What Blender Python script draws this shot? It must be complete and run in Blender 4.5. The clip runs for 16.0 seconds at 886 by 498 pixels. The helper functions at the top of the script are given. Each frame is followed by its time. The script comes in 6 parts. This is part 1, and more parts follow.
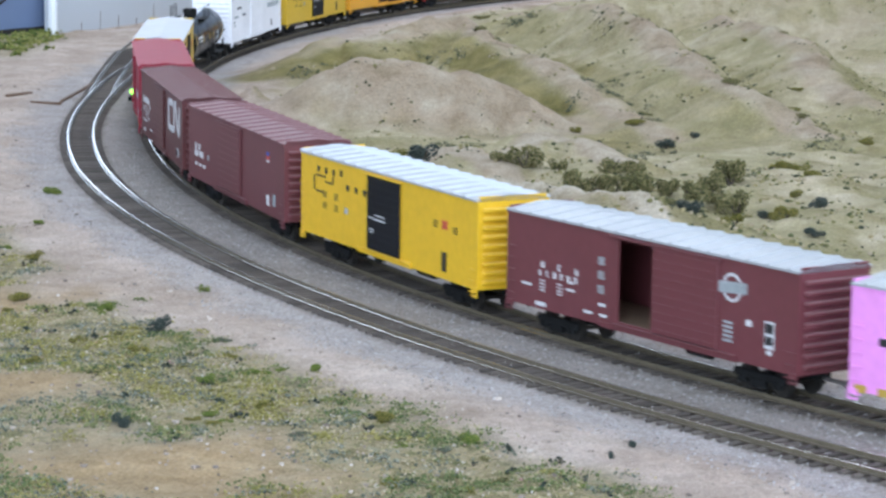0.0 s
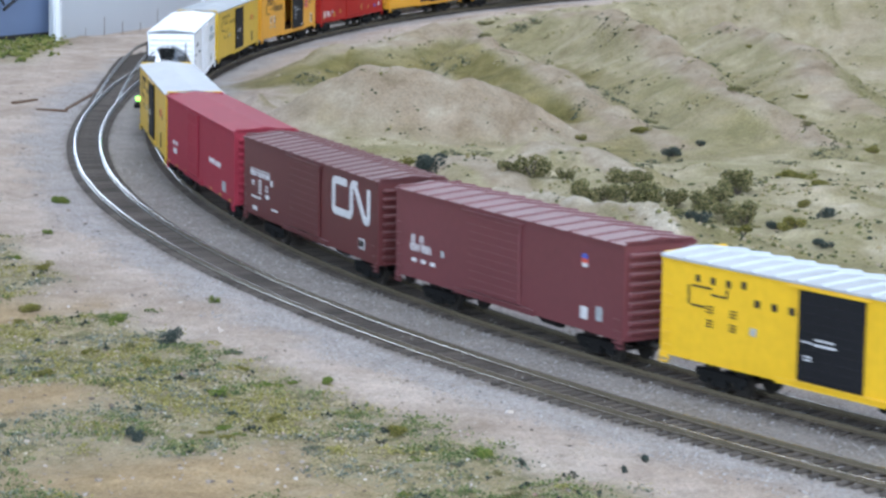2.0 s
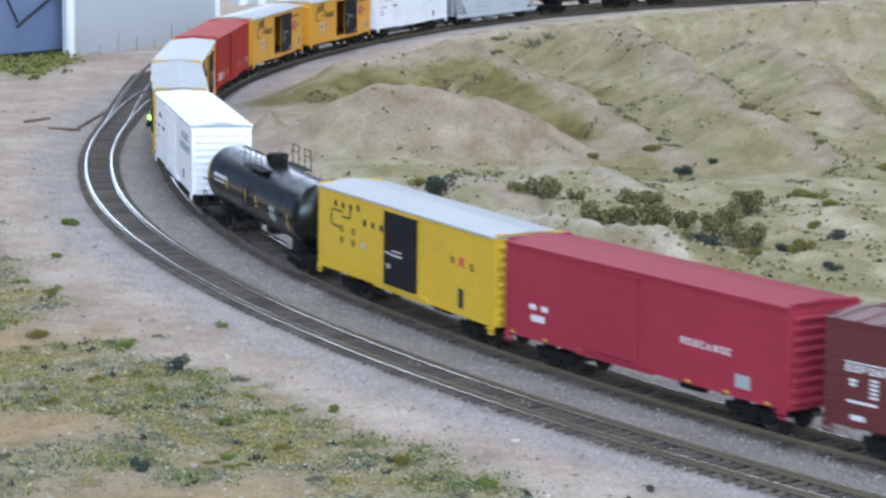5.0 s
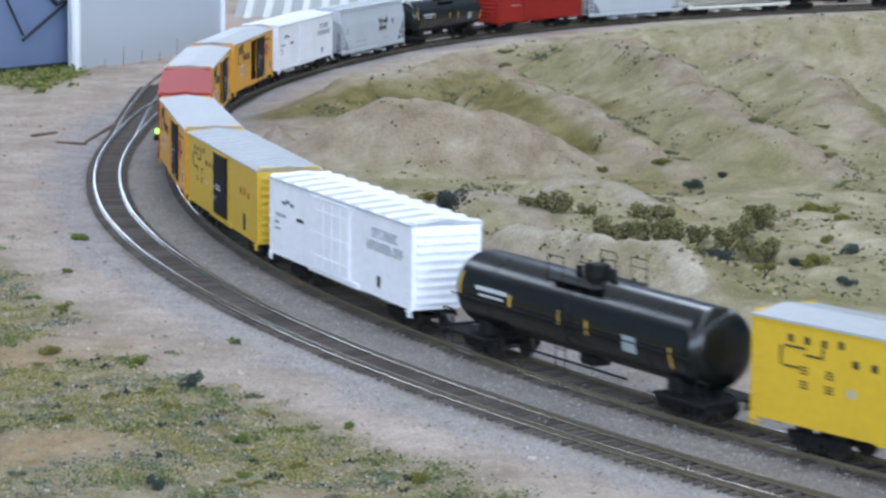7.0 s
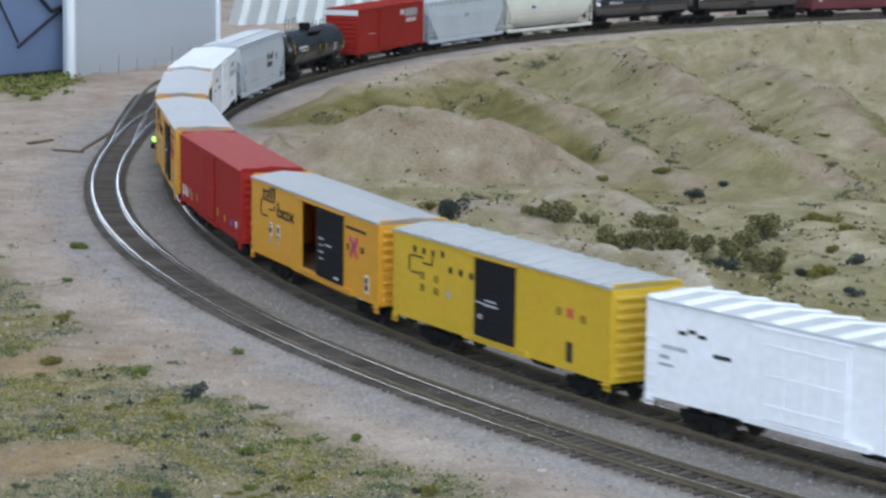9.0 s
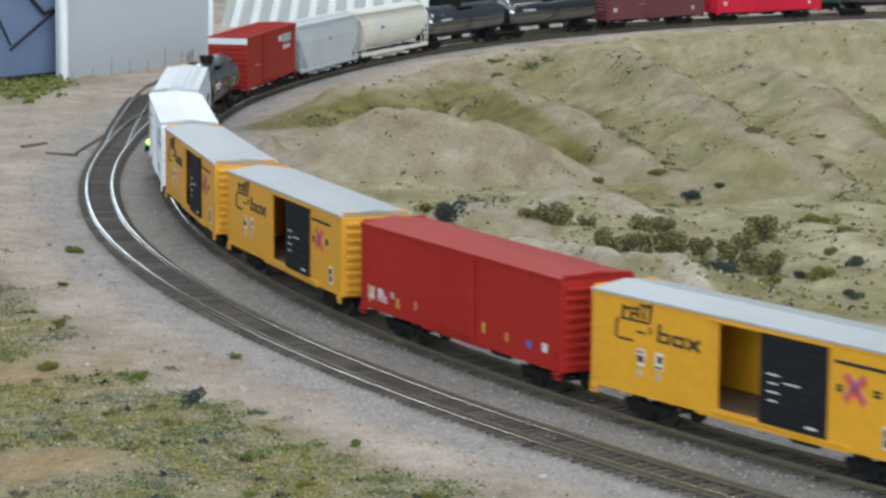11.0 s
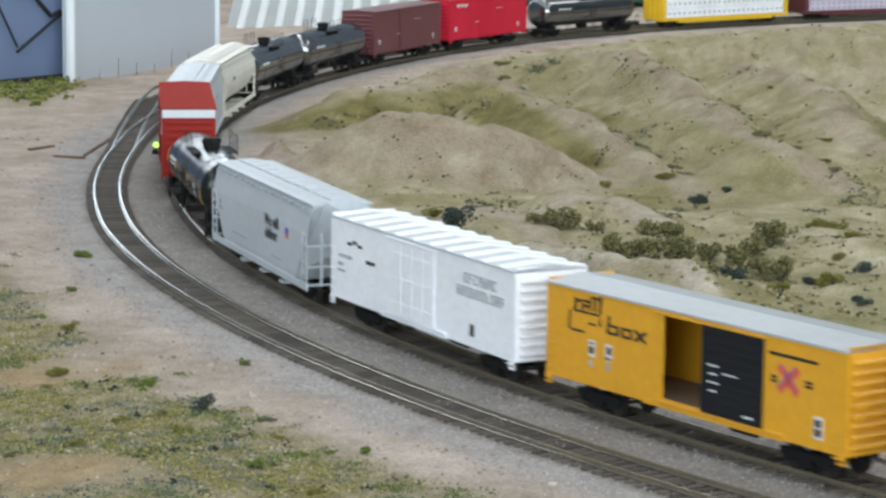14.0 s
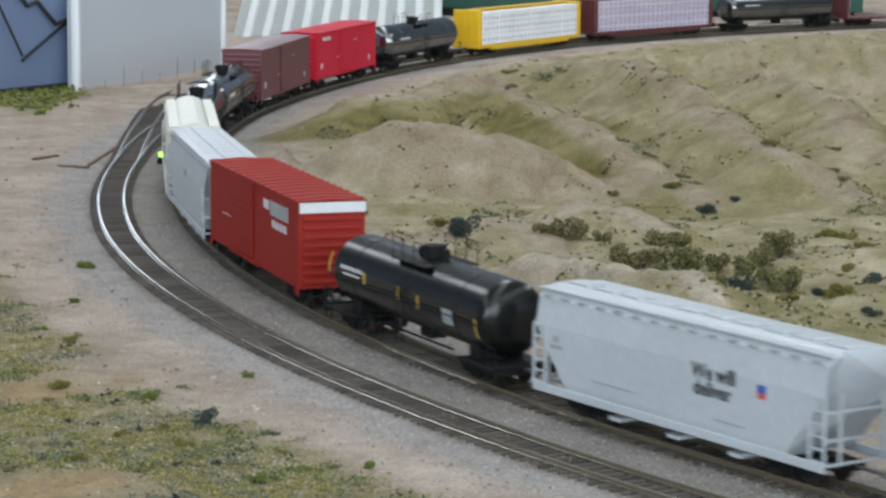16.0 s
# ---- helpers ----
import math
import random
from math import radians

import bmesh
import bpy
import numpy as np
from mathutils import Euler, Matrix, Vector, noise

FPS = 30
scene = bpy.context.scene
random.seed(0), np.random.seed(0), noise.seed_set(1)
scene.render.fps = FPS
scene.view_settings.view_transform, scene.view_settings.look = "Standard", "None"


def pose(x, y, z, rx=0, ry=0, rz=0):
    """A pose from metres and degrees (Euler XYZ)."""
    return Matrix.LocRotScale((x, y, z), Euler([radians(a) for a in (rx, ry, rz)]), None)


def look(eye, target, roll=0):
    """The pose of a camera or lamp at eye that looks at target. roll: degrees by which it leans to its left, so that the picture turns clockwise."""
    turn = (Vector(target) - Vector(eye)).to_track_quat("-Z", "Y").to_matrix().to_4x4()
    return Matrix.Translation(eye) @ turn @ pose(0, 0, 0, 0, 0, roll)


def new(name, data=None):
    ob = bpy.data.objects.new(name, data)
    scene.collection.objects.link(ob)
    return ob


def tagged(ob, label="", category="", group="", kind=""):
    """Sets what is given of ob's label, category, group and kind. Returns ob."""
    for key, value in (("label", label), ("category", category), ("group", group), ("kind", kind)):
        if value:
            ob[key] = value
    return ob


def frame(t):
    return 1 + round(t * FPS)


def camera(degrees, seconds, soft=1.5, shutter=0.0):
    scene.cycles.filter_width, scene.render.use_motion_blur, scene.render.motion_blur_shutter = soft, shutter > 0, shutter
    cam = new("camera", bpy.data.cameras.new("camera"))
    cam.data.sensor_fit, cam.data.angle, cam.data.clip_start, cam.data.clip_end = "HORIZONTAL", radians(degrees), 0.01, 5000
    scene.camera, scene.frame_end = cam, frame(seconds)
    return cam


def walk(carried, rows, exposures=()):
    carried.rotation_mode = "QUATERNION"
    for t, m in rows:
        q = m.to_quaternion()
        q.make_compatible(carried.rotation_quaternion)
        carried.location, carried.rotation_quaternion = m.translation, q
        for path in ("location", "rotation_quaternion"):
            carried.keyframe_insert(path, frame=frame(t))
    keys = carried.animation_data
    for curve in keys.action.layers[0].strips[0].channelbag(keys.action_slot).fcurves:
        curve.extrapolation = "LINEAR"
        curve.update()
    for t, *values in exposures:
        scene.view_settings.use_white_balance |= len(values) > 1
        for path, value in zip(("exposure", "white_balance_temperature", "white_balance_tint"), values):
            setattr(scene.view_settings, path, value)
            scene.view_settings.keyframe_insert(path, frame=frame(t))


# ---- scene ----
cam = camera(18.222, 16.0, soft=2.7, shutter=0.5)
PATH = [
    (0, look((0.0000, -0.0000, 0.2325), (0.0000, 1.3820, 0.0085), 0.789)),
    (0.5, look((0.0024, -0.0001, 0.2325), (0.0011, 1.3822, 0.0105), 0.787)),
    (1, look((-0.0019, -0.0015, 0.2346), (-0.0030, 1.3806, 0.0119), 0.823)),
    (1.5, look((-0.0039, 0.0008, 0.2350), (-0.0040, 1.3828, 0.0114), 0.811)),
    (2, look((-0.0056, -0.0014, 0.2379), (-0.0048, 1.3806, 0.0142), 0.815)),
    (2.5, look((-0.0049, 0.0004, 0.2384), (-0.0048, 1.3825, 0.0152), 0.757)),
    (3, look((-0.0073, 0.0024, 0.2400), (-0.0075, 1.3844, 0.0167), 0.760)),
    (3.5, look((-0.0026, 0.0034, 0.2398), (-0.0080, 1.3858, 0.0185), 0.708)),
    (4, look((0.0021, 0.0019, 0.2422), (-0.0070, 1.3843, 0.0208), 0.657)),
    (6.5, look((-0.0057, 0.0049, 0.2468), (-0.0145, 1.3881, 0.0309), 0.588)),
    (7, look((-0.0067, 0.0076, 0.2470), (-0.0159, 1.3911, 0.0325), 0.566)),
    (7.5, look((-0.0077, 0.0095, 0.2480), (-0.0174, 1.3933, 0.0353), 0.511)),
    (8, look((-0.0100, 0.0147, 0.2466), (-0.0176, 1.3986, 0.0350), 0.601)),
    (10.5, look((-0.0184, 0.0222, 0.2459), (-0.0174, 1.4063, 0.0358), 0.595)),
    (11, look((-0.0184, 0.0252, 0.2468), (-0.0170, 1.4093, 0.0364), 0.550)),
    (11.5, look((-0.0167, 0.0258, 0.2479), (-0.0161, 1.4098, 0.0364), 0.576)),
    (12, look((-0.0175, 0.0287, 0.2480), (-0.0177, 1.4125, 0.0355), 0.587)),
    (12.5, look((-0.0190, 0.0332, 0.2472), (-0.0201, 1.4168, 0.0335), 0.597)),
    (13, look((-0.0220, 0.0316, 0.2484), (-0.0218, 1.4151, 0.0342), 0.597)),
    (13.5, look((-0.0231, 0.0275, 0.2499), (-0.0223, 1.4115, 0.0390), 0.595)),
    (14, look((-0.0210, 0.0248, 0.2505), (-0.0215, 1.4088, 0.0394), 0.609)),
    (14.5, look((-0.0194, 0.0306, 0.2532), (-0.0214, 1.4148, 0.0434), 0.472)),
    (15, look((-0.0185, 0.0346, 0.2522), (-0.0224, 1.4189, 0.0432), 0.476)),
    (15.5, look((-0.0206, 0.0383, 0.2507), (-0.0245, 1.4226, 0.0421), 0.518)),
    (16, look((-0.0197, 0.0378, 0.2504), (-0.0244, 1.4224, 0.0430), 0.548)),
]
walk(cam, PATH, [(0, 0.40, 5740, 14.5), (4, 0.38, 5690, 14.5), (6.5, 0.22, 5690, 14.5), (7.5, 0.08, 5660, 15), (8.2, -0.11, 5720, 15), (10.3, 0.03, 6250, 10), (13, 0.11, 6380, 10), (14.5, 0.09, 6400, 10.5), (15, -0.06, 6400, 10.5), (16, -0.08, 6380, 11)])


# ---- light ----
world = bpy.data.worlds.new("room_light")
scene.world = world
world.use_nodes = True
world.node_tree.nodes["Background"].inputs[0].default_value = (0.80, 0.88, 1.0, 1)
world.node_tree.nodes["Background"].inputs[1].default_value = 0.3

LAMP_SPOTS = [(lx, ly) for lx in (-2.0, 0.0, 2.0) for ly in (-1.2, 1.4, 4.0)]
for lx, ly in LAMP_SPOTS:
    data = bpy.data.lights.new("tube_light", "AREA")
    data.shape, data.size, data.size_y, data.energy = "RECTANGLE", 0.45, 2.5, 21.0 if ly > 3 else 10.8
    data.color = (0.88, 0.96, 1.0)
    new("tube_light", data).matrix_world = look((lx, ly, 1.80), (lx, ly, -1))


# broad lights added behind the camera, by the wall, to brighten the car sides
for wx in (-1.6, 1.4, 4.2):
    data = bpy.data.lights.new("added_light", "AREA")
    data.shape, data.size, data.size_y, data.energy = "RECTANGLE", 2.4, 1.3, 82.0
    data.color = (0.82, 0.94, 1.0)
    new("added_light", data).matrix_world = look((wx, -2.93, 0.95), (wx, 2.0, 0.55))


# ---- materials ----
def mat(name, color, rough=0.6, metal=0.0, vary=0.12, scale=300.0, bump=0.1, dust=0.0, dustcol=(0.55, 0.5, 0.43), spec=0.5, rand=0.0):
    """A painted or plain surface: fine grain, larger stains, slight relief, dust on what faces up."""
    m = bpy.data.materials.new(name)
    m.use_nodes = True
    nt = m.node_tree
    b = nt.nodes["Principled BSDF"]
    tc = nt.nodes.new("ShaderNodeTexCoord")
    n1 = nt.nodes.new("ShaderNodeTexNoise")
    n1.inputs["Scale"].default_value, n1.inputs["Detail"].default_value = scale, 4
    n2 = nt.nodes.new("ShaderNodeTexNoise")
    n2.inputs["Scale"].default_value, n2.inputs["Detail"].default_value = scale / 9, 3
    for n in (n1, n2):
        nt.links.new(tc.outputs["Object"], n.inputs["Vector"])
    add = nt.nodes.new("ShaderNodeMath")
    add.operation = "ADD"
    nt.links.new(n1.outputs["Fac"], add.inputs[0])
    nt.links.new(n2.outputs["Fac"], add.inputs[1])
    mr = nt.nodes.new("ShaderNodeMapRange")
    mr.inputs["From Min"].default_value, mr.inputs["From Max"].default_value = 0.6, 1.4
    mr.inputs["To Min"].default_value, mr.inputs["To Max"].default_value = 1 - vary, 1 + vary
    nt.links.new(add.outputs[0], mr.inputs["Value"])
    out = mr.outputs[0]
    if rand:
        oi = nt.nodes.new("ShaderNodeObjectInfo")
        r2 = nt.nodes.new("ShaderNodeMapRange")
        r2.inputs["To Min"].default_value, r2.inputs["To Max"].default_value = 1 - rand, 1 + rand
        nt.links.new(oi.outputs["Random"], r2.inputs["Value"])
        mm = nt.nodes.new("ShaderNodeMath")
        mm.operation = "MULTIPLY"
        nt.links.new(out, mm.inputs[0])
        nt.links.new(r2.outputs[0], mm.inputs[1])
        out = mm.outputs[0]
    mul = nt.nodes.new("ShaderNodeVectorMath")
    mul.operation = "SCALE"
    mul.inputs[0].default_value = color
    nt.links.new(out, mul.inputs["Scale"])
    col = mul.outputs[0]
    if dust:
        geo = nt.nodes.new("ShaderNodeNewGeometry")
        sep = nt.nodes.new("ShaderNodeSeparateXYZ")
        nt.links.new(geo.outputs["Normal"], sep.inputs[0])
        md = nt.nodes.new("ShaderNodeMath")
        md.operation, md.use_clamp = "MULTIPLY", True
        nt.links.new(sep.outputs["Z"], md.inputs[0])
        md.inputs[1].default_value = dust
        mx = nt.nodes.new("ShaderNodeMix")
        mx.data_type = "RGBA"
        nt.links.new(md.outputs[0], mx.inputs[0])
        nt.links.new(col, mx.inputs[6])
        mx.inputs[7].default_value = (*dustcol, 1)
        col = mx.outputs[2]
    nt.links.new(col, b.inputs["Base Color"])
    b.inputs["Roughness"].default_value, b.inputs["Metallic"].default_value = rough, metal
    b.inputs["Specular IOR Level"].default_value = spec
    if bump:
        bp = nt.nodes.new("ShaderNodeBump")
        bp.inputs["Strength"].default_value, bp.inputs["Distance"].default_value = bump, 0.0006
        nt.links.new(n1.outputs["Fac"], bp.inputs["Height"])
        nt.links.new(bp.outputs[0], b.inputs["Normal"])
    return m


def glow(name, color, power):
    m = bpy.data.materials.new(name)
    m.use_nodes = True
    b = m.node_tree.nodes["Principled BSDF"]
    b.inputs["Base Color"].default_value = (*color, 1)
    b.inputs["Emission Color"].default_value = (*color, 1)
    b.inputs["Emission Strength"].default_value = power
    return m


# ---- mesh helpers ----
def mesh_from(name, bm, material, smooth=False):
    me = bpy.data.meshes.new(name)
    bm.to_mesh(me)
    bm.free()
    for mm in material if isinstance(material, (list, tuple)) else [material]:
        me.materials.append(mm)
    if smooth:
        for p in me.polygons:
            p.use_smooth = True
    return me


def part(name, bm, material, parent=None, label="", m=None, smooth=False):
    """One mesh object, under a thing or a part."""
    ob = new(name, mesh_from(name, bm, material, smooth))
    ob.parent = parent
    if m is not None:
        ob.matrix_basis = m
    return tagged(ob, label)


def shared(name, me, parent, m, label=""):
    ob = new(name, me)
    ob.parent = parent
    ob.matrix_basis = m
    return tagged(ob, label)


def box(bm, x0, x1, y0, y1, z0, z1, bev=0.0, mi=0):
    r = bmesh.ops.create_cube(bm, size=1, matrix=Matrix.LocRotScale(((x0 + x1) / 2, (y0 + y1) / 2, (z0 + z1) / 2), None, (abs(x1 - x0), abs(y1 - y0), abs(z1 - z0))))
    faces = {f for v in r["verts"] for f in v.link_faces}
    if bev:
        edges = list({e for v in r["verts"] for e in v.link_edges})
        g = bmesh.ops.bevel(bm, geom=edges, offset=bev, segments=1, affect="EDGES", profile=0.5)
        faces |= set(g["faces"])
    if mi:
        for f in faces:
            if f.is_valid:
                f.material_index = mi
    return bm


def tube(bm, a, b, r, n=8, r2=None, caps=True):
    a, b = Vector(a), Vector(b)
    d = b - a
    m = Matrix.Translation((a + b) / 2) @ d.to_track_quat("Z", "Y").to_matrix().to_4x4()
    bmesh.ops.create_cone(bm, cap_ends=caps, segments=n, radius1=r, radius2=r if r2 is None else r2, depth=d.length, matrix=m)
    return bm


def B():
    return bmesh.new()


# ---- the line of the rails ----
CX, CY = 1.535, 2.128


def train_radius(deg):
    """Distance of the inner track from the curve's centre, by angle."""
    tab = ((360, 1.960), (335, 1.880), (310, 1.770), (290, 1.741), (250, 1.741), (235, 1.741), (220, 1.741), (205, 1.741), (190, 1.742), (180, 1.752), (174, 1.767), (168, 1.786), (161, 1.808), (155, 1.832), (149, 1.860), (144, 1.885), (137, 1.915), (130, 1.935), (120, 1.952), (110, 1.960), (0, 1.960))
    xs = np.array([a for a, _ in tab][::-1], float)
    return np.interp(deg, xs, np.array([r for _, r in tab][::-1]))


DEG = np.linspace(0, 360, 3601)
RAD = np.convolve(np.pad(train_radius(DEG), 40, "edge"), np.ones(81) / 81, "valid")
INNER = np.c_[CX + RAD * np.cos(np.radians(DEG)), CY + RAD * np.sin(np.radians(DEG))]
ARC = np.r_[0, np.cumsum(np.hypot(*np.diff(INNER, axis=0).T))]
ARC -= np.interp(180, DEG, ARC)


def along(s):
    """Place on the inner track, s metres along it from its leftmost point towards the near end."""
    return np.array([np.interp(s, ARC, INNER[:, 0]), np.interp(s, ARC, INNER[:, 1])])


def train_way(t):
    """How far the train has come: it gathers speed slowly, a little unevenly."""
    slack = np.interp(t, (0, 1, 2, 2.5, 3, 4, 5.3, 6.5, 7, 7.5, 8, 9.2, 10.5, 11, 12, 13, 14, 14.5, 15, 16), (0.004, 0.002, -0.001, -0.003, -0.001, 0.004, 0.002, -0.003, 0.001, 0.005, 0.009, 0.009, 0.005, 0.002, 0, 0, -0.004, -0.006, -0.006, -0.004))
    return 0.0035 + 0.16 * t + 0.0019 * t * t + slack


# ---- setting ----
def smooth01(x):
    x = np.clip(x, 0, 1)
    return x * x * (3 - 2 * x)


def rail_gap(x, y):
    """Distance outward (+) or inward (-) from the inner track's middle."""
    dx, dy = x - CX, y - CY
    a = np.degrees(np.arctan2(dy, dx)) % 360
    return np.hypot(dx, dy) - np.interp(a, DEG, RAD, left=RAD[0], right=RAD[-1])


# hills inside the curve: centre x, y, half-length, half-width, turn in degrees, height, sharpness, bareness
HILLS = [
    (-0.018, 2.05, 0.126, 0.055, 0, 0.049, 3.0, 1.0),
    (-0.150, 2.09, 0.018, 0.026, 0, 0.022, 2.6, 1.0),
    (0.225, 3.00, 0.190, 0.110, 0, 0.030, 2.6, 0.15),
    (0.420, 3.00, 0.160, 0.120, 0, 0.042, 2.0, 0.4),
    (0.650, 2.75, 0.300, 0.160, -40, 0.050, 2.0, 0.4),
    (-0.152, 2.10, 0.014, 0.018, 0, 0.014, 2.6, 0.6),
    (0.200, 1.62, 0.120, 0.060, -30, 0.012, 2.0, 0.1),
]


# sharp-crested ridges: plan points with crest heights, reach of the near and far flank, steepness of the brow, bareness of the crest
RIDGES = [
    ([(-0.131, 2.38, 0.016), (-0.094, 2.42, 0.028), (-0.055, 2.40, 0.034), (-0.020, 2.44, 0.050), (0.020, 2.46, 0.054), (0.068, 2.29, 0.049), (0.107, 2.16, 0.039), (0.140, 2.06, 0.025), (0.160, 2.00, 0.012)], 0.120, 0.085, 1.35, 0.8),
    ([(0.076, 2.80, 0.030), (0.120, 2.70, 0.062), (0.155, 2.62, 0.074), (0.180, 2.42, 0.070), (0.197, 2.18, 0.057), (0.226, 2.06, 0.047), (0.250, 2.02, 0.036), (0.270, 1.98, 0.020)], 0.100, 0.120, 1.35, 0.8),
    ([(0.270, 2.68, 0.064), (0.295, 2.54, 0.064), (0.315, 2.43, 0.058), (0.305, 2.28, 0.048), (0.330, 2.15, 0.032)], 0.100, 0.120, 1.35, 0.75),
    ([(0.000, 1.520, 0.014), (0.022, 1.498, 0.021), (0.042, 1.474, 0.022), (0.067, 1.436, 0.019), (0.092, 1.417, 0.019), (0.105, 1.385, 0.015), (0.108, 1.345, 0.006)], 0.026, 0.022, 0.6, 1.0),
    ([(0.039, 1.710, 0.012), (0.067, 1.790, 0.021), (0.093, 1.755, 0.020), (0.108, 1.680, 0.010)], 0.032, 0.050, 0.75, 0.95),
    ([(-0.098, 1.670, 0.010), (-0.072, 1.720, 0.016), (-0.044, 1.685, 0.015), (-0.023, 1.635, 0.008)], 0.036, 0.050, 0.9, 0.30),
    ([(-0.033, 1.630, 0.012), (-0.013, 1.700, 0.019), (0.014, 1.690, 0.020), (0.032, 1.630, 0.016), (0.044, 1.585, 0.006)], 0.034, 0.045, 0.75, 0.95),
]


def ridge_rise(x, y, pts, near, far, brow):
    """Height of one ridge, and how close a place lies to its crest, 0 to 1."""
    best = np.full(x.shape, 1e9)
    top = np.zeros(x.shape)
    side = np.zeros(x.shape)
    for (ax, ay, ah), (bx, by, bh) in zip(pts, pts[1:]):
        dx, dy = bx - ax, by - ay
        u = np.clip(((x - ax) * dx + (y - ay) * dy) / (dx * dx + dy * dy), 0, 1)
        ox, oy = x - ax - u * dx, y - ay - u * dy
        q = np.hypot(ox, oy)
        new_best = q < best
        best = np.where(new_best, q, best)
        top = np.where(new_best, ah + u * (bh - ah), top)
        side = np.where(new_best, oy - 0.35 * ox, side)
    reach = near + (far - near) * smooth01(side / 0.03 + 0.5)
    v = np.clip(1 - np.sqrt((best / reach) ** 2 + 0.010) + 0.10, 0, 1)
    return top * v**brow, np.clip(1 - best / (0.42 * reach), 0, 1)


def value_noise(x, y, seed):
    """Smooth lattice noise in -1..1 on arrays."""
    rng = np.random.default_rng(seed)
    tab = rng.uniform(-1, 1, (64, 64))
    xi, yi = np.floor(x).astype(int), np.floor(y).astype(int)
    u, v = x - xi, y - yi
    u, v = u * u * (3 - 2 * u), v * v * (3 - 2 * v)
    g = lambda a, b: tab[(xi + a) % 64, (yi + b) % 64]
    return (g(0, 0) * (1 - u) + g(1, 0) * u) * (1 - v) + (g(0, 1) * (1 - u) + g(1, 1) * u) * v


def ground_z(x, y):
    x, y = np.asarray(x, float), np.asarray(y, float)
    d = rail_gap(x, y)
    z = np.zeros_like(x)
    inside = smooth01((-d - 0.03) / 0.07)
    valley = -0.028 * smooth01((-d - 0.14) / 0.22) * smooth01((y - 1.75) / 0.4) * smooth01((3.2 - y) / 0.5)
    hills = np.zeros_like(x)
    for cx, cy, a, b, turn, h, p, bare in HILLS:
        c, s = math.cos(math.radians(turn)), math.sin(math.radians(turn))
        u, v = ((x - cx) * c + (y - cy) * s) / a, (-(x - cx) * s + (y - cy) * c) / b
        hills = hills + h * np.exp(-((u * u + v * v) ** (p / 2)) * 1.6)
    wx, wy = x + 0.006 * value_noise(x * 24, y * 24, 71), y + 0.010 * value_noise(x * 14, y * 14, 72)
    for pts, near, far, brow, bare in RIDGES:
        rise, _ = ridge_rise(wx, wy, pts, near, far, brow)
        hills = np.maximum(hills, rise) + 0.25 * np.minimum(hills, rise)
    worn = smooth01(hills / 0.012)
    hills = hills - worn * (0.0030 * (1 - np.abs(value_noise(x * 30, y * 18, 73))) ** 3 + 0.0016 * (1 - np.abs(value_noise(x * 75, y * 55, 74))) ** 3)
    rough = 0.004 * value_noise(x * 9, y * 9, 1) + 0.0042 * (1 - 0.6 * smooth01((y - 1.8) / 0.3)) * value_noise(x * 23, y * 23, 2) + 0.0026 * value_noise(x * 60, y * 60, 3)
    shelf = 0.016 * smooth01((-d - 0.05) / 0.09) * smooth01((1.78 - y) / 0.32)
    gully = np.abs(value_noise(x * 16 + 0.6 * value_noise(x * 7, y * 7, 21), y * 11, 22))
    z = z + inside * (valley + shelf + hills * (0.95 + 0.10 * gully) + rough)
    outside = smooth01((d - 0.085) / 0.05)
    z = z + outside * (0.0025 * value_noise(x * 14, y * 14, 4) + 0.0012 * value_noise(x * 50, y * 50, 5))
    bed = 1 - smooth01((np.abs(d - 0.029) - 0.055) / 0.03)
    z = z - 0.0037 * bed - 0.0020 * (1 - bed) * (1 - inside)
    return z + 0.0004 * value_noise(x * 200, y * 200, 6)


def bareness(x, y):
    """Where the hills show pinkish bare earth."""
    out = np.zeros_like(x)
    for cx, cy, a, b, turn, h, p, bare in HILLS:
        c, s = math.cos(math.radians(turn)), math.sin(math.radians(turn))
        u, v = ((x - cx) * c + (y - cy) * s) / a, (-(x - cx) * s + (y - cy) * c) / b
        out = np.maximum(out, bare * np.exp(-((u * u + v * v) ** 2.2) * 0.28))
    for pts, near, far, brow, bare in RIDGES:
        crest = ridge_rise(x, y, pts, near, far, brow)[1]
        out = np.maximum(out * (1 - 0.2 * smooth01(crest * 3)), bare * smooth01((crest - (0.45 if near > 0.06 else 0.0)) / 0.35))
    return np.clip(out * 1.15 + 0.22 * value_noise(x * 25, y * 25, 15), 0, 1)


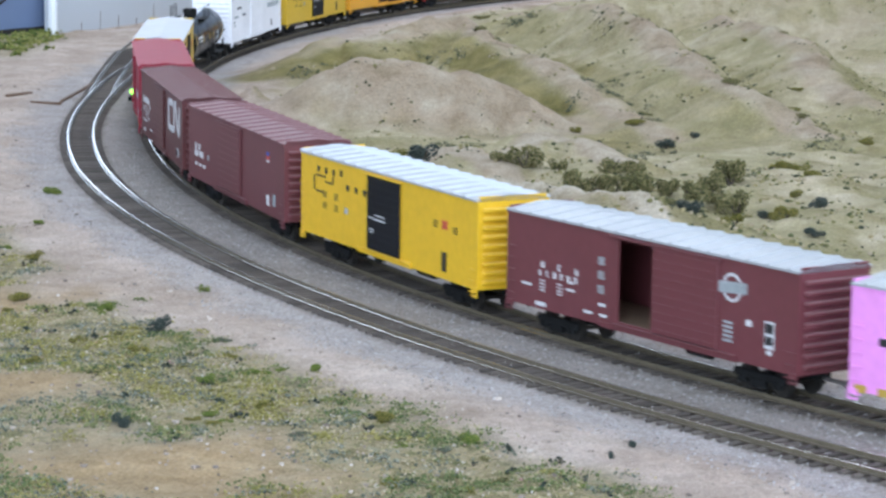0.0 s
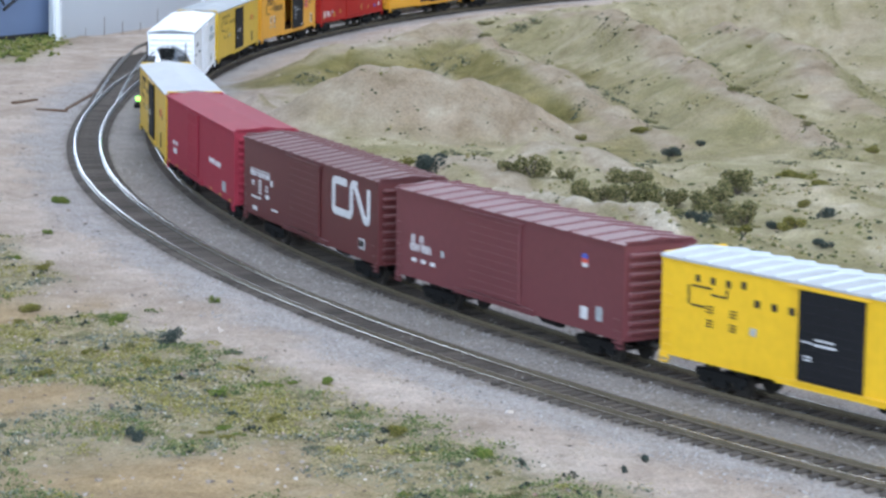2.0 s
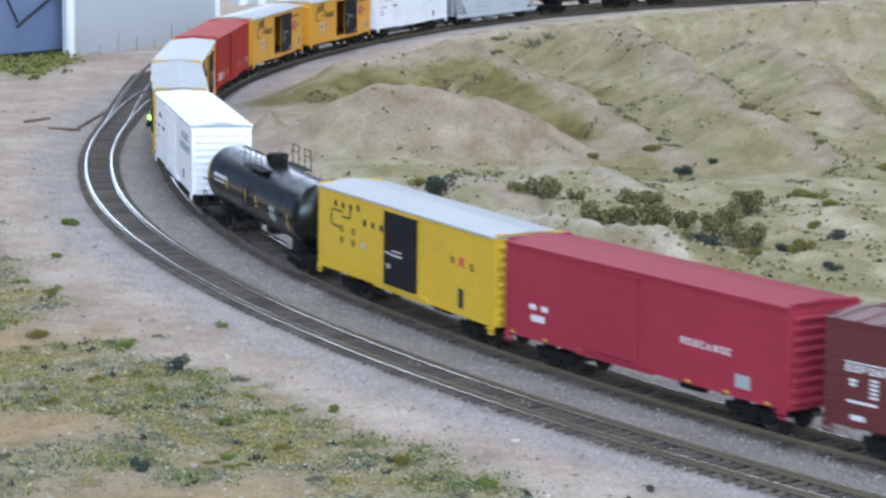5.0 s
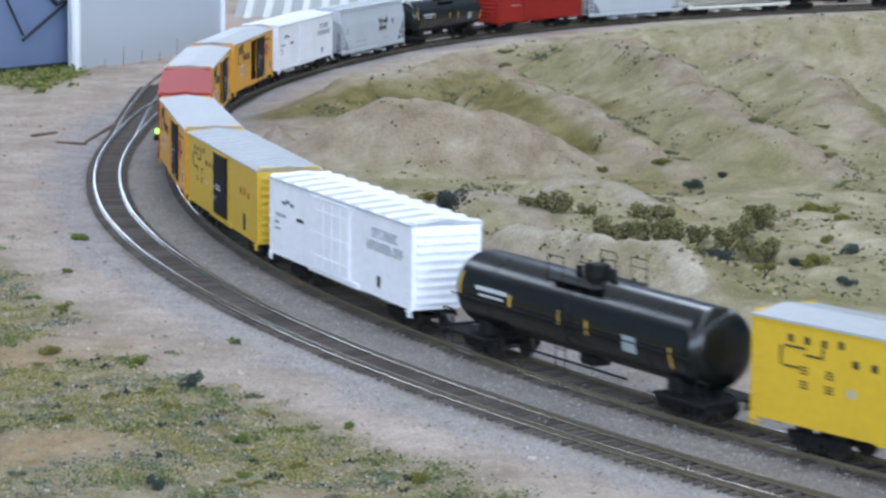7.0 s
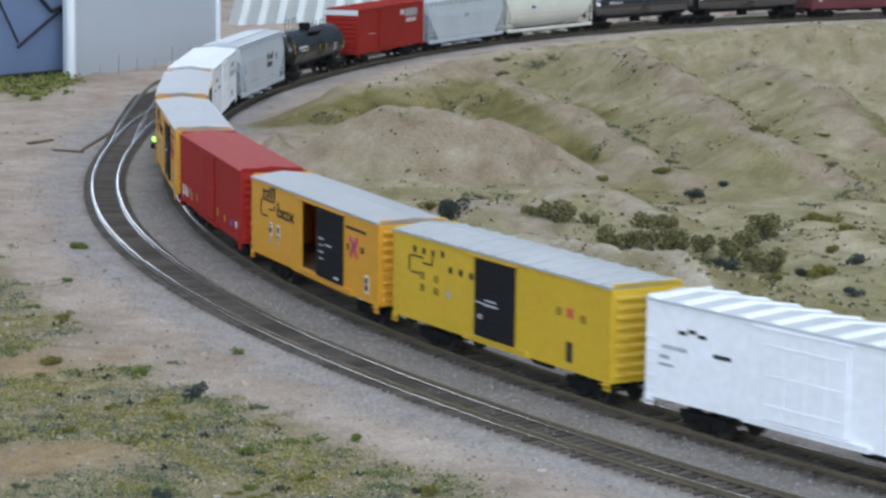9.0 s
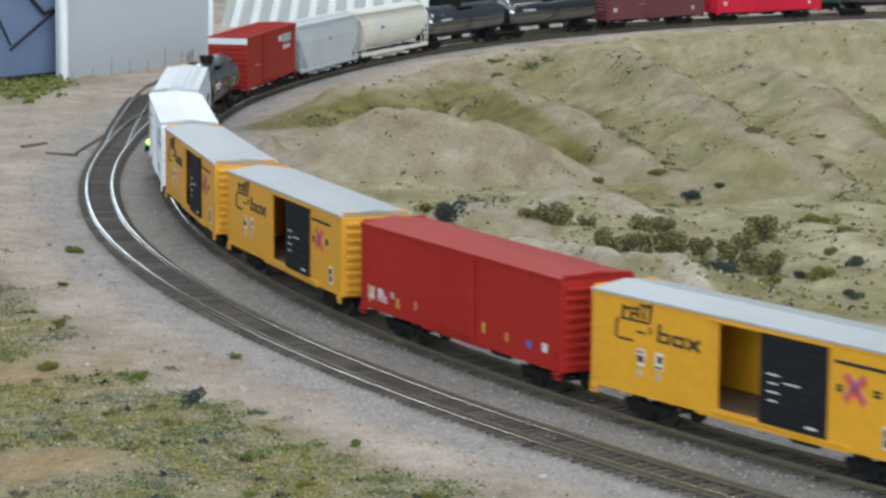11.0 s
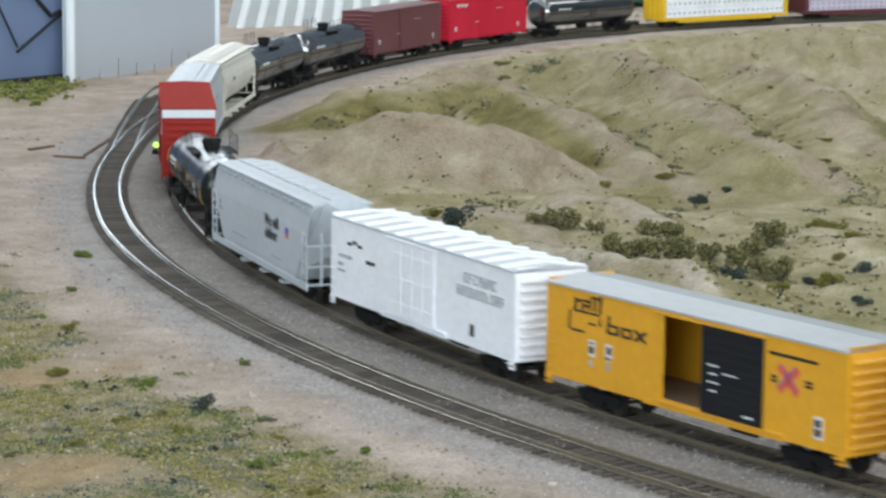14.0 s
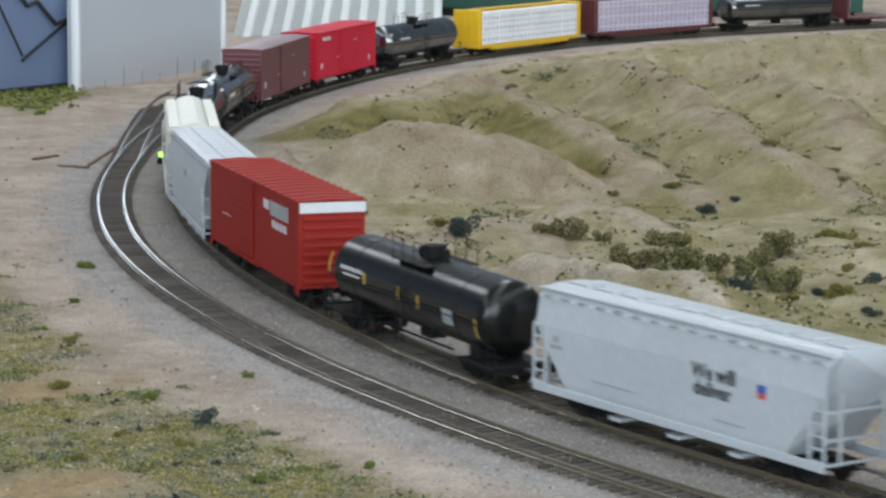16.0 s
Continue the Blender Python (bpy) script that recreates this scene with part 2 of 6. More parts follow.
def ground_material():
    m = bpy.data.materials.new("desert_ground")
    m.use_nodes = True
    nt = m.node_tree
    b = nt.nodes["Principled BSDF"]
    tc = nt.nodes.new("ShaderNodeTexCoord")
    at = nt.nodes.new("ShaderNodeAttribute")
    at.attribute_name = "cover"
    sep = nt.nodes.new("ShaderNodeSeparateColor")
    nt.links.new(at.outputs["Color"], sep.inputs[0])

    def noise_tex(scale, detail=4, rough=0.6):
        n = nt.nodes.new("ShaderNodeTexNoise")
        n.inputs["Scale"].default_value, n.inputs["Detail"].default_value, n.inputs["Roughness"].default_value = scale, detail, rough
        nt.links.new(tc.outputs["Object"], n.inputs["Vector"])
        return n.outputs["Fac"]

    def ramp(fac, *stops):
        r = nt.nodes.new("ShaderNodeValToRGB")
        r.color_ramp.elements[0].position, r.color_ramp.elements[0].color = stops[0][0], (*stops[0][1], 1)
        r.color_ramp.elements[1].position, r.color_ramp.elements[1].color = stops[-1][0], (*stops[-1][1], 1)
        for pos, colr in stops[1:-1]:
            e = r.color_ramp.elements.new(pos)
            e.color = (*colr, 1)
        nt.links.new(fac, r.inputs[0])
        return r.outputs[0]

    def mix(fac, a, c):
        x = nt.nodes.new("ShaderNodeMix")
        x.data_type = "RGBA"
        nt.links.new(fac, x.inputs[0])
        nt.links.new(a, x.inputs[6])
        nt.links.new(c, x.inputs[7])
        return x.outputs[2]

    sand = ramp(noise_tex(14), (0.3, (0.367, 0.289, 0.227)), (0.5, (0.470, 0.383, 0.319)), (0.7, (0.562, 0.475, 0.410)))
    hill = ramp(noise_tex(16, 7, 0.7), (0.28, (0.237, 0.218, 0.111)), (0.45, (0.356, 0.312, 0.182)), (0.57, (0.457, 0.392, 0.260)), (0.74, (0.575, 0.502, 0.384)))
    grit = ramp(noise_tex(700, 3, 0.8), (0.28, (0.24, 0.215, 0.20)), (0.45, (0.39, 0.355, 0.34)), (0.6, (0.46, 0.425, 0.41)), (0.75, (0.57, 0.53, 0.515)))
    turf = ramp(noise_tex(75, 5, 0.75), (0.30, (0.114, 0.120, 0.051)), (0.42, (0.211, 0.194, 0.097)), (0.52, (0.353, 0.285, 0.171)), (0.60, (0.268, 0.257, 0.165)), (0.72, (0.467, 0.370, 0.245)))
    tan = ramp(noise_tex(60, 5, 0.7), (0.3, (0.30, 0.205, 0.105)), (0.5, (0.40, 0.28, 0.150)), (0.7, (0.48, 0.355, 0.21)))
    clay = ramp(noise_tex(26, 6, 0.65), (0.30, (0.247, 0.189, 0.121)), (0.42, (0.331, 0.255, 0.176)), (0.56, (0.385, 0.311, 0.227)), (0.70, (0.455, 0.393, 0.297)))
    olive = ramp(noise_tex(30, 5), (0.32, (0.134, 0.118, 0.038)), (0.5, (0.207, 0.174, 0.065)), (0.70, (0.291, 0.237, 0.103)))
    base = mix(sep.outputs[0], sand, hill)
    base = mix(at.outputs["Alpha"], base, clay)
    at3 = nt.nodes.new("ShaderNodeAttribute")
    at3.attribute_name = "scrub"
    base = mix(at3.outputs["Fac"], base, olive)
    at5 = nt.nodes.new("ShaderNodeAttribute")
    at5.attribute_name = "ledge"
    base = mix(at5.outputs["Fac"], base, ramp(noise_tex(70, 5, 0.7), (0.3, (0.36, 0.30, 0.21)), (0.5, (0.50, 0.435, 0.335)), (0.7, (0.60, 0.535, 0.435))))
    base = mix(sep.outputs[1], base, grit)
    base = mix(sep.outputs[2], base, turf)
    at4 = nt.nodes.new("ShaderNodeAttribute")
    at4.attribute_name = "tan_sand"
    base = mix(at4.outputs["Fac"], base, tan)
    at2 = nt.nodes.new("ShaderNodeAttribute")
    at2.attribute_name = "oily"
    brown = ramp(noise_tex(500, 3, 0.8), (0.3, (0.11, 0.092, 0.075)), (0.5, (0.20, 0.172, 0.142)), (0.7, (0.29, 0.255, 0.22)))
    base = mix(at2.outputs["Fac"], base, brown)
    mottle = ramp(noise_tex(55, 5, 0.7), (0.32, (0.84, 0.82, 0.78)), (0.5, (1.0, 1.0, 1.0)), (0.68, (1.12, 1.10, 1.08)))
    mo = nt.nodes.new("ShaderNodeVectorMath")
    mo.operation = "MULTIPLY"
    nt.links.new(base, mo.inputs[0])
    nt.links.new(mottle, mo.inputs[1])
    base = mo.outputs[0]
    fine = ramp(noise_tex(600, 3, 0.75), (0.3, (0.72, 0.72, 0.72)), (0.7, (1.22, 1.22, 1.22)))
    mu = nt.nodes.new("ShaderNodeVectorMath")
    mu.operation = "MULTIPLY"
    nt.links.new(base, mu.inputs[0])
    nt.links.new(fine, mu.inputs[1])
    nt.links.new(mu.outputs[0], b.inputs["Base Color"])
    b.inputs["Roughness"].default_value = 0.95
    b.inputs["Specular IOR Level"].default_value = 0.15
    bp = nt.nodes.new("ShaderNodeBump")
    bp.inputs["Strength"].default_value, bp.inputs["Distance"].default_value = 0.7, 0.0012
    nt.links.new(noise_tex(700, 4, 0.7), bp.inputs["Height"])
    clod = nt.nodes.new("ShaderNodeBump")
    clod.inputs["Strength"].default_value, clod.inputs["Distance"].default_value = 0.75, 0.0045
    nt.links.new(noise_tex(110, 6, 0.72), clod.inputs["Height"])
    nt.links.new(clod.outputs[0], bp.inputs["Normal"])
    nt.links.new(bp.outputs[0], b.inputs["Normal"])
    return m


def lee_side(x, y):
    """Hill flanks turned away from the curve, where the scrub grows."""
    return smooth01(((ground_z(x - 0.010, y + 0.004) - ground_z(x + 0.010, y - 0.004)) / 0.021 - 0.05) / 0.16)


def bare_sand(x, y):
    """Patches of warm tan sand in the turf."""
    w = 0.02 * value_noise(x * 30, y * 30, 81)
    spots = ((-0.105, 0.945, 0.070, 0.052), (-0.185, 1.085, 0.045, 0.030), (-0.205, 1.285, 0.03, 0.05))
    return np.clip(sum(np.exp(-((((x + w - a) / p) ** 2 + ((y + w - b) / q) ** 2) ** 1.6)) for a, b, p, q in spots), 0, 1)


def turf_cover(x, y):
    """How grassy the ground is, 0 to 1."""
    d = rail_gap(x, y)
    n = value_noise(x * 12, y * 12, 11) * 0.6 + value_noise(x * 34, y * 34, 12) * 0.4
    patch = 1.25 * bare_sand(x, y) + 0.8 * np.exp(-(((x + 0.175) / 0.03) ** 2 + ((y - 1.33) / 0.05) ** 2))
    near = smooth01((d - 0.132 - 0.022 * n) / 0.035) * smooth01((1.72 - y) / 0.2) * smooth01((n + 0.95 - 1.1 * patch) / 0.6)
    hill = smooth01((-d - 0.07) / 0.1) * np.maximum(smooth01((n - 0.12) / 0.4) * 0.6, lee_side(x, y) * 0.95)
    back = smooth01((y - 2.45 + (x + 0.40) * 2.0) / 0.1) * smooth01((-0.36 - x) / 0.05) * 0.9
    return np.clip(np.maximum(np.maximum(near, hill), back), 0, 1)


def make_ground():
    xs = np.concatenate([np.arange(-1.3, -0.6, 0.02), np.arange(-0.6, -0.3, 0.008), np.arange(-0.3, 0.45, 0.004), np.arange(0.45, 0.9, 0.010), np.arange(0.9, 3.9, 0.03)])
    ys = np.concatenate([np.arange(-0.2, 0.8, 0.02), np.arange(0.8, 2.75, 0.005), np.arange(2.75, 4.5, 0.012)])
    gx, gy = np.meshgrid(xs, ys)
    gz = ground_z(gx, gy)
    nx, ny = len(xs), len(ys)
    verts = np.c_[gx.ravel(), gy.ravel(), gz.ravel()]
    i = np.arange(nx * ny).reshape(ny, nx)
    faces = np.stack([i[:-1, :-1], i[:-1, 1:], i[1:, 1:], i[1:, :-1]], -1).reshape(-1, 4)
    me = bpy.data.meshes.new("ground")
    me.from_pydata(verts.tolist(), [], faces.tolist())
    d = rail_gap(gx, gy).ravel()
    wob = value_noise(gx.ravel() * 30, gy.ravel() * 30, 8) * 0.012
    col = np.ones((nx * ny, 4), np.float32)
    col[:, 0] = smooth01((-d - 0.06) / 0.08)
    col[:, 1] = (1 - smooth01((np.abs(d - 0.029) + wob - 0.055) / 0.03)) * 0.9
    col[:, 3] = bareness(gx.ravel(), gy.ravel()) * col[:, 0]
    lee = lee_side(gx.ravel(), gy.ravel())
    cover = turf_cover(gx.ravel(), gy.ravel())
    warm = 0.75 * smooth01((d - 0.155) / 0.05) * smooth01((1.7 - gy.ravel()) / 0.2)
    col[:, 2] = np.where(d > 0, np.maximum(cover, warm), 0)
    flank = np.zeros_like(lee)
    for (pts, near, far, brow, bare), much in zip(RIDGES[:3], (1.0, 0.5, 0.4)):
        flank = np.maximum(flank, much * smooth01(ridge_rise(gx.ravel(), gy.ravel(), pts, near * 2.2, far, brow)[1] * 5))
    flank *= 0.78 + 0.6 * value_noise(gx.ravel() * 18, gy.ravel() * 10, 95)
    scrub = np.where(d < 0, np.clip(np.maximum(np.maximum(lee * 0.6, cover * 0.6), flank), 0, 1) * (1 - col[:, 3]), 0)
    ledge = np.zeros_like(lee)
    for row, much in ((3, 1.0), (4, 0.5), (6, 0.3)):
        ledge = np.maximum(ledge, much * smooth01((ridge_rise(gx.ravel(), gy.ravel(), *RIDGES[row][:4])[1] - 0.15) / 0.4))
    me.attributes.new("ledge", "FLOAT", "POINT").data.foreach_set("value", ledge.astype(np.float32))
    me.attributes.new("tan_sand", "FLOAT", "POINT").data.foreach_set("value", (0.85 * bare_sand(gx.ravel(), gy.ravel()) * smooth01((d - 0.10) / 0.04)).astype(np.float32))
    me.attributes.new("scrub", "FLOAT", "POINT").data.foreach_set("value", scrub.astype(np.float32))
    me.attributes.new("cover", "FLOAT_COLOR", "POINT").data.foreach_set("color", col.ravel())
    far = np.interp(np.degrees(np.arctan2(gy.ravel() - CY, gx.ravel() - CX)) % 360, (0, 178, 192, 360), (0.052, 0.052, 0.059, 0.059))
    near_rail = np.minimum(np.abs(d), np.abs(d - far))
    between = 0.42 * ((d > 0) & (d < far))
    oily = np.maximum((1 - smooth01((near_rail + wob * 0.25 - 0.012) / 0.007)) * 0.95, between)
    me.attributes.new("oily", "FLOAT", "POINT").data.foreach_set("value", oily.astype(np.float32))
    me.polygons.foreach_set("use_smooth", np.ones(len(me.polygons), bool))
    me.materials.append(ground_material())
    return tagged(new("ground", me), "sandy tan desert scenery with grey ballast strips", "ground", kind="structure")


make_ground()

M_RAIL = mat("rail_steel", (0.46, 0.44, 0.41), 0.17, 1.0, 0.15, 200, 0.0)
M_RAILSIDE = mat("rail_rust", (0.115, 0.092, 0.058), 0.7, 0.0, 0.25, 300, 0.1)
M_TIE = mat("tie_brown", (0.088, 0.072, 0.060), 0.85, 0.0, 0.3, 500, 0.3, rand=0.35)
GAUGE, RAIL_W, RAIL_H = 0.0165, 0.0011, 0.0021


def sweep(line, z0, z1, off0, off1, bm, side_mi=1, crown=0.0):
    """A bar with a rectangular section along a plan line."""
    line = np.asarray(line)
    tan = np.gradient(line, axis=0)
    tan /= np.hypot(*tan.T)[:, None]
    nor = np.c_[tan[:, 1], -tan[:, 0]]
    rings = []
    w = (off1 - off0) * crown
    sec = ((off0, z0), (off1, z0), (off1, z1 - w), (off1 - w * 0.5, z1 - w * 0.35), (off1 - w * 1.4, z1), (off0 + w * 1.4, z1), (off0 + w * 0.5, z1 - w * 0.35), (off0, z1 - w)) if crown else ((off0, z0), (off1, z0), (off1, z1), (off0, z1))
    tops = (3, 4, 5) if crown else (2,)
    for p, n in zip(line, nor):
        rings.append([bm.verts.new((*(p + n * o), z)) for o, z in sec])
    for a, c in zip(rings, rings[1:]):
        for k in range(len(sec)):
            j = (k + 1) % len(sec)
            f = bm.faces.new((a[k], a[j], c[j], c[k]))
            f.material_index = 0 if k in tops else side_mi
            f.smooth = k in tops


def plan_track(name, line, label, near_ties=260):
    """Two rails over ties along a line; the nearest ties are pieces of their own."""
    track = tagged(new(name), label, "railway track")
    for sgn in (-1, 1):
        bm = B()
        o = sgn * (GAUGE + RAIL_W) / 2
        sweep(line, -RAIL_H, 0, o - RAIL_W / 2, o + RAIL_W / 2, bm, 1, 0.22)
        sweep(line, -RAIL_H - 0.0002, -RAIL_H + 0.0004, o - 0.0013, o + 0.0013, bm)
        bmesh.ops.recalc_face_normals(bm, faces=bm.faces)
        part("rail", bm, [M_RAIL, M_RAILSIDE], track)
    line = np.asarray(line)
    seg = np.r_[0, np.cumsum(np.hypot(*np.diff(line, axis=0).T))]
    bm = B()
    box(bm, -0.0013, 0.0013, -0.0145, 0.0145, -0.0018, 0.0, 0.0003)
    tie = mesh_from("tie", bm, M_TIE)
    rest = B()
    rng = random.Random(4)
    spots = []
    for s in np.arange(0.003, seg[-1], 0.0068):
        p = np.array([np.interp(s, seg, line[:, 0]), np.interp(s, seg, line[:, 1])])
        q = np.array([np.interp(s + 0.002, seg, line[:, 0]), np.interp(s + 0.002, seg, line[:, 1])])
        spots.append((p, math.degrees(math.atan2(*(q - p)[::-1])) + rng.uniform(-1.5, 1.5)))
    spots.sort(key=lambda k: abs(k[0][1] - 1.25) + max(0, k[0][0] - 0.3) * 5)
    for k, (p, a) in enumerate(spots):
        m = pose(p[0], p[1], -RAIL_H - 0.0002 + rng.uniform(-0.0002, 0.0), 0, 0, a)
        if k < near_ties:
            shared("tie", tie, track, m)
        else:
            r = bmesh.ops.create_cube(rest, size=1, matrix=m @ Matrix.LocRotScale((0, 0, -0.0009), None, (0.0026, 0.030, 0.0018)))
    if len(rest.verts):
        tagged(part("tie_row", rest, M_TIE, track), kind="stuff")
    return track


inner = INNER[::2]
plan_track("inner_track", inner, "curved model railway track with dark ties and worn rails")
OUT = RAD + np.interp(DEG, (0, 178, 192, 360), (0.052, 0.052, 0.059, 0.059))
outer = np.c_[CX + OUT * np.cos(np.radians(DEG)), CY + OUT * np.sin(np.radians(DEG))][::2]
plan_track("outer_track", outer, "curved model railway track with brown weathered rails")


def spline(pts, n):
    """A smooth plan line through a few points."""
    pts = np.array(pts, float)
    out = []
    ext = np.vstack([2 * pts[0] - pts[1], pts, 2 * pts[-1] - pts[-2]])
    for k in range(len(pts) - 1):
        p0, p1, p2, p3 = ext[k : k + 4]
        for u in np.linspace(0, 1, n, endpoint=False):
            out.append(0.5 * (2 * p1 + (p2 - p0) * u + (2 * p0 - 5 * p1 + 4 * p2 - p3) * u * u + (3 * p1 - p0 - 3 * p2 + p3) * u**3))
    return np.array(out + [pts[-1]])


siding = spline([(-0.2735, 2.175), (-0.2835, 2.33), (-0.2915, 2.5), (-0.2945, 2.6), (-0.2925, 2.70), (-0.279, 2.83), (-0.245, 2.98), (-0.185, 3.14), (-0.10, 3.30)], 14)
plan_track("siding_track", siding, "siding track that leaves the curve at a turnout", 40)


# ---- rolling stock ----
def paint(name, c, rough=0.45, dust=0.12, **k):
    return mat(name, c, rough, 0.0, 0.10, 260, 0.05, dust, (0.60, 0.57, 0.54), **k)


M_BLACK = mat("underframe_black", (0.009, 0.009, 0.009), 0.75, 0, 0.3, 300, 0.1, spec=0.25)
M_WHEEL = mat("wheel_steel", (0.05, 0.045, 0.04), 0.45, 0.6, 0.2, 300, 0.0)
M_COUPLER = mat("coupler_metal", (0.32, 0.31, 0.30), 0.4, 0.9, 0.2, 300, 0.0)
M_GALV = mat("galvanised_roof", (0.42, 0.43, 0.44), 0.5, 0.2, 0.10, 180, 0.05)
M_MAROON = paint("maroon_paint", (0.145, 0.040, 0.045))
M_BROWN = paint("oxide_brown_paint", (0.100, 0.022, 0.022))
M_ROSE = paint("rose_red_paint", (0.30, 0.030, 0.050), rough=0.62, dust=0.015, spec=0.22)
M_RED = paint("signal_red_paint", (0.36, 0.019, 0.013), rough=0.62, dust=0.015, spec=0.22)
M_HOT = paint("bright_red_paint", (0.60, 0.018, 0.045), rough=0.62, dust=0.015, spec=0.22)
M_OXIDE = paint("orange_red_paint", (0.29, 0.019, 0.012), rough=0.62, dust=0.015, spec=0.22)
M_YELLOW = paint("lemon_yellow_paint", (0.78, 0.47, 0.012))
M_OCHRE = paint("ochre_yellow_paint", (0.62, 0.40, 0.020))
M_ORANGE = paint("orange_yellow_paint", (0.70, 0.335, 0.018))
M_WHITE = paint("white_paint", (0.88, 0.88, 0.91), dust=0.05)
M_CREAM = paint("cream_paint", (0.74, 0.71, 0.62))
M_GREY = paint("pale_grey_paint", (0.50, 0.53, 0.56))
M_PINK = paint("pink_paint", (0.80, 0.30, 0.70))
M_DOORBLK = mat("black_door_paint", (0.014, 0.014, 0.016), 0.7, 0, 0.2, 300, 0.05, spec=0.2)
M_TANK_GLOSS = mat("polished_black_tank", (0.016, 0.017, 0.017), 0.13, 0, 0.2, 200, 0.02)
M_TANK_GLOSS.node_tree.nodes["Principled BSDF"].inputs["IOR"].default_value = 2.6
M_TANK = mat("glossy_black_tank", (0.007, 0.008, 0.007), 0.24, 0, 0.2, 200, 0.02)
M_TANK.node_tree.nodes["Principled BSDF"].inputs["IOR"].default_value = 1.45
M_LETW = mat("white_lettering", (0.62, 0.62, 0.63), 0.6, 0, 0.05, 300, 0)
M_LETK = mat("black_lettering", (0.02, 0.02, 0.02), 0.6, 0, 0.1, 300, 0)
M_LETY = mat("yellow_marks", (0.46, 0.30, 0.05), 0.6, 0, 0.1, 300, 0)
M_LETR = mat("red_marks", (0.62, 0.10, 0.07), 0.6, 0, 0.1, 300, 0)
M_LETB = mat("blue_marks", (0.06, 0.10, 0.42), 0.6, 0, 0.1, 300, 0)
M_LETG = mat("grey_marks", (0.33, 0.36, 0.37), 0.6, 0, 0.1, 300, 0)
M_WOOD = mat("car_floor_wood", (0.16, 0.10, 0.06), 0.8, 0, 0.2, 300, 0.2)
DEPTH = {"K": 0.00016, "B": 0.00012, "R": 0.00006, "Y": 0.00004, "D": 0.0013}
MARKS = {"D": M_LETW, "W": M_LETW, "K": M_LETK, "Y": M_LETY, "R": M_LETR, "B": M_LETB, "G": M_LETG}


def wheel_mesh():
    bm = B()
    tube(bm, (0, -0.0009, 0), (0, 0.0007, 0), 0.0052, 18)
    tube(bm, (0, 0.0007, 0), (0, 0.0013, 0), 0.0058, 18)
    tube(bm, (0, -0.0015, 0), (0, -0.0009, 0), 0.0022, 10)
    return mesh_from("wheel", bm, M_WHEEL)


def frame_mesh():
    bm = B()
    box(bm, -0.0155, 0.0155, -0.0011, 0.0011, 0.0054, 0.0088, 0.0006)
    box(bm, -0.0042, 0.0042, -0.0013, 0.0013, 0.0022, 0.0062, 0.0005)
    for sx in (-1, 1):
        box(bm, sx * 0.0102 - 0.0028, sx * 0.0102 + 0.0028, -0.0014, 0.0014, 0.0032, 0.0070, 0.0005)
        tube(bm, (sx * 0.0102, -0.0022, 0.0052), (sx * 0.0102, -0.0012, 0.0052), 0.0012, 8)
        box(bm, sx * 0.0035 - 0.0008, sx * 0.0035 + 0.0008, -0.0017, 0.0012, 0.0030, 0.0066, 0.0)
    return mesh_from("side_frame", bm, M_BLACK)


WHEEL, SIDE_FRAME = wheel_mesh(), frame_mesh()


def truck(car, x, turn):
    bm = B()
    box(bm, -0.003, 0.003, -0.0105, 0.0105, 0.0045, 0.0085, 0.0004)
    tube(bm, (0, 0, 0.0080), (0, 0, 0.0118), 0.0036, 12)
    t = part("truck", bm, M_BLACK, car, "black two-axle truck", pose(x, 0, 0, 0, 0, turn))
    for sy in (-1, 1):
        shared("side_frame", SIDE_FRAME, t, pose(0, sy * 0.0112, 0, 0, 0, 0 if sy < 0 else 180))
        for sx in (-1, 1):
            shared("wheel", WHEEL, t, pose(sx * 0.0102, sy * 0.0082, 0.0052, 0, 0, 180 if sy > 0 else 0))
    for sx in (-1, 1):
        bm = B()
        tube(bm, (sx * 0.0102, -0.008, 0.0052), (sx * 0.0102, 0.008, 0.0052), 0.0009, 8)
        part("axle", bm, M_WHEEL, t)


def running_gear(car, L, pitch, inset=0.030):
    for sx in (-1, 1):
        truck(car, sx * (L / 2 - inset), 1.6 * sx)
        bm = B()
        e = L / 2 * sx
        box(bm, e - sx * 0.006, pitch / 2 * sx - sx * 0.0015, -0.0009, 0.0009, 0.0088, 0.0104, 0.0003)
        box(bm, pitch / 2 * sx - sx * 0.0035, pitch / 2 * sx, -0.0021, 0.0012, 0.0082, 0.0112, 0.0005)
        part("coupler", bm, M_COUPLER, car, "dull metal knuckle coupler")


def marks(car, L, W, zs, ze, specs, both=True):
    """Lettering and signs as thin plates on the sides: colour, middle u from the rear, middle v from the sill, width and height in metres, lean."""
    by = {}
    for spec in specs:
        by.setdefault(spec[0], []).append(spec[1:])
    for key, rows in by.items():
        for side in (0, 1) if both else (0,):
            bm = B()
            for row in rows:
                u, v, w, h = row[:4]
                lean = row[4] if len(row) > 4 else 0
                m = pose(-L / 2 + u * L, -W / 2 - 0.0001 - DEPTH.get(key, 0.0), zs + v * (ze - zs)) @ pose(0, 0, 0, 0, lean, 0)
                bmesh.ops.create_cube(bm, size=1, matrix=m @ Matrix.Diagonal((w, 0.0003, h, 1)))
            tagged(part("lettering", bm, MARKS[key], car, m=pose(0, 0, 0, 0, 0, 180 * side)), kind="stuff")


def row_of(c, u, v, n, w, h, gap, rng=None, L=0.19):
    """A line of n little plates, which stand for characters."""
    return [(c, u + k * (w + gap) / L, v, w, h) for k in range(n)]


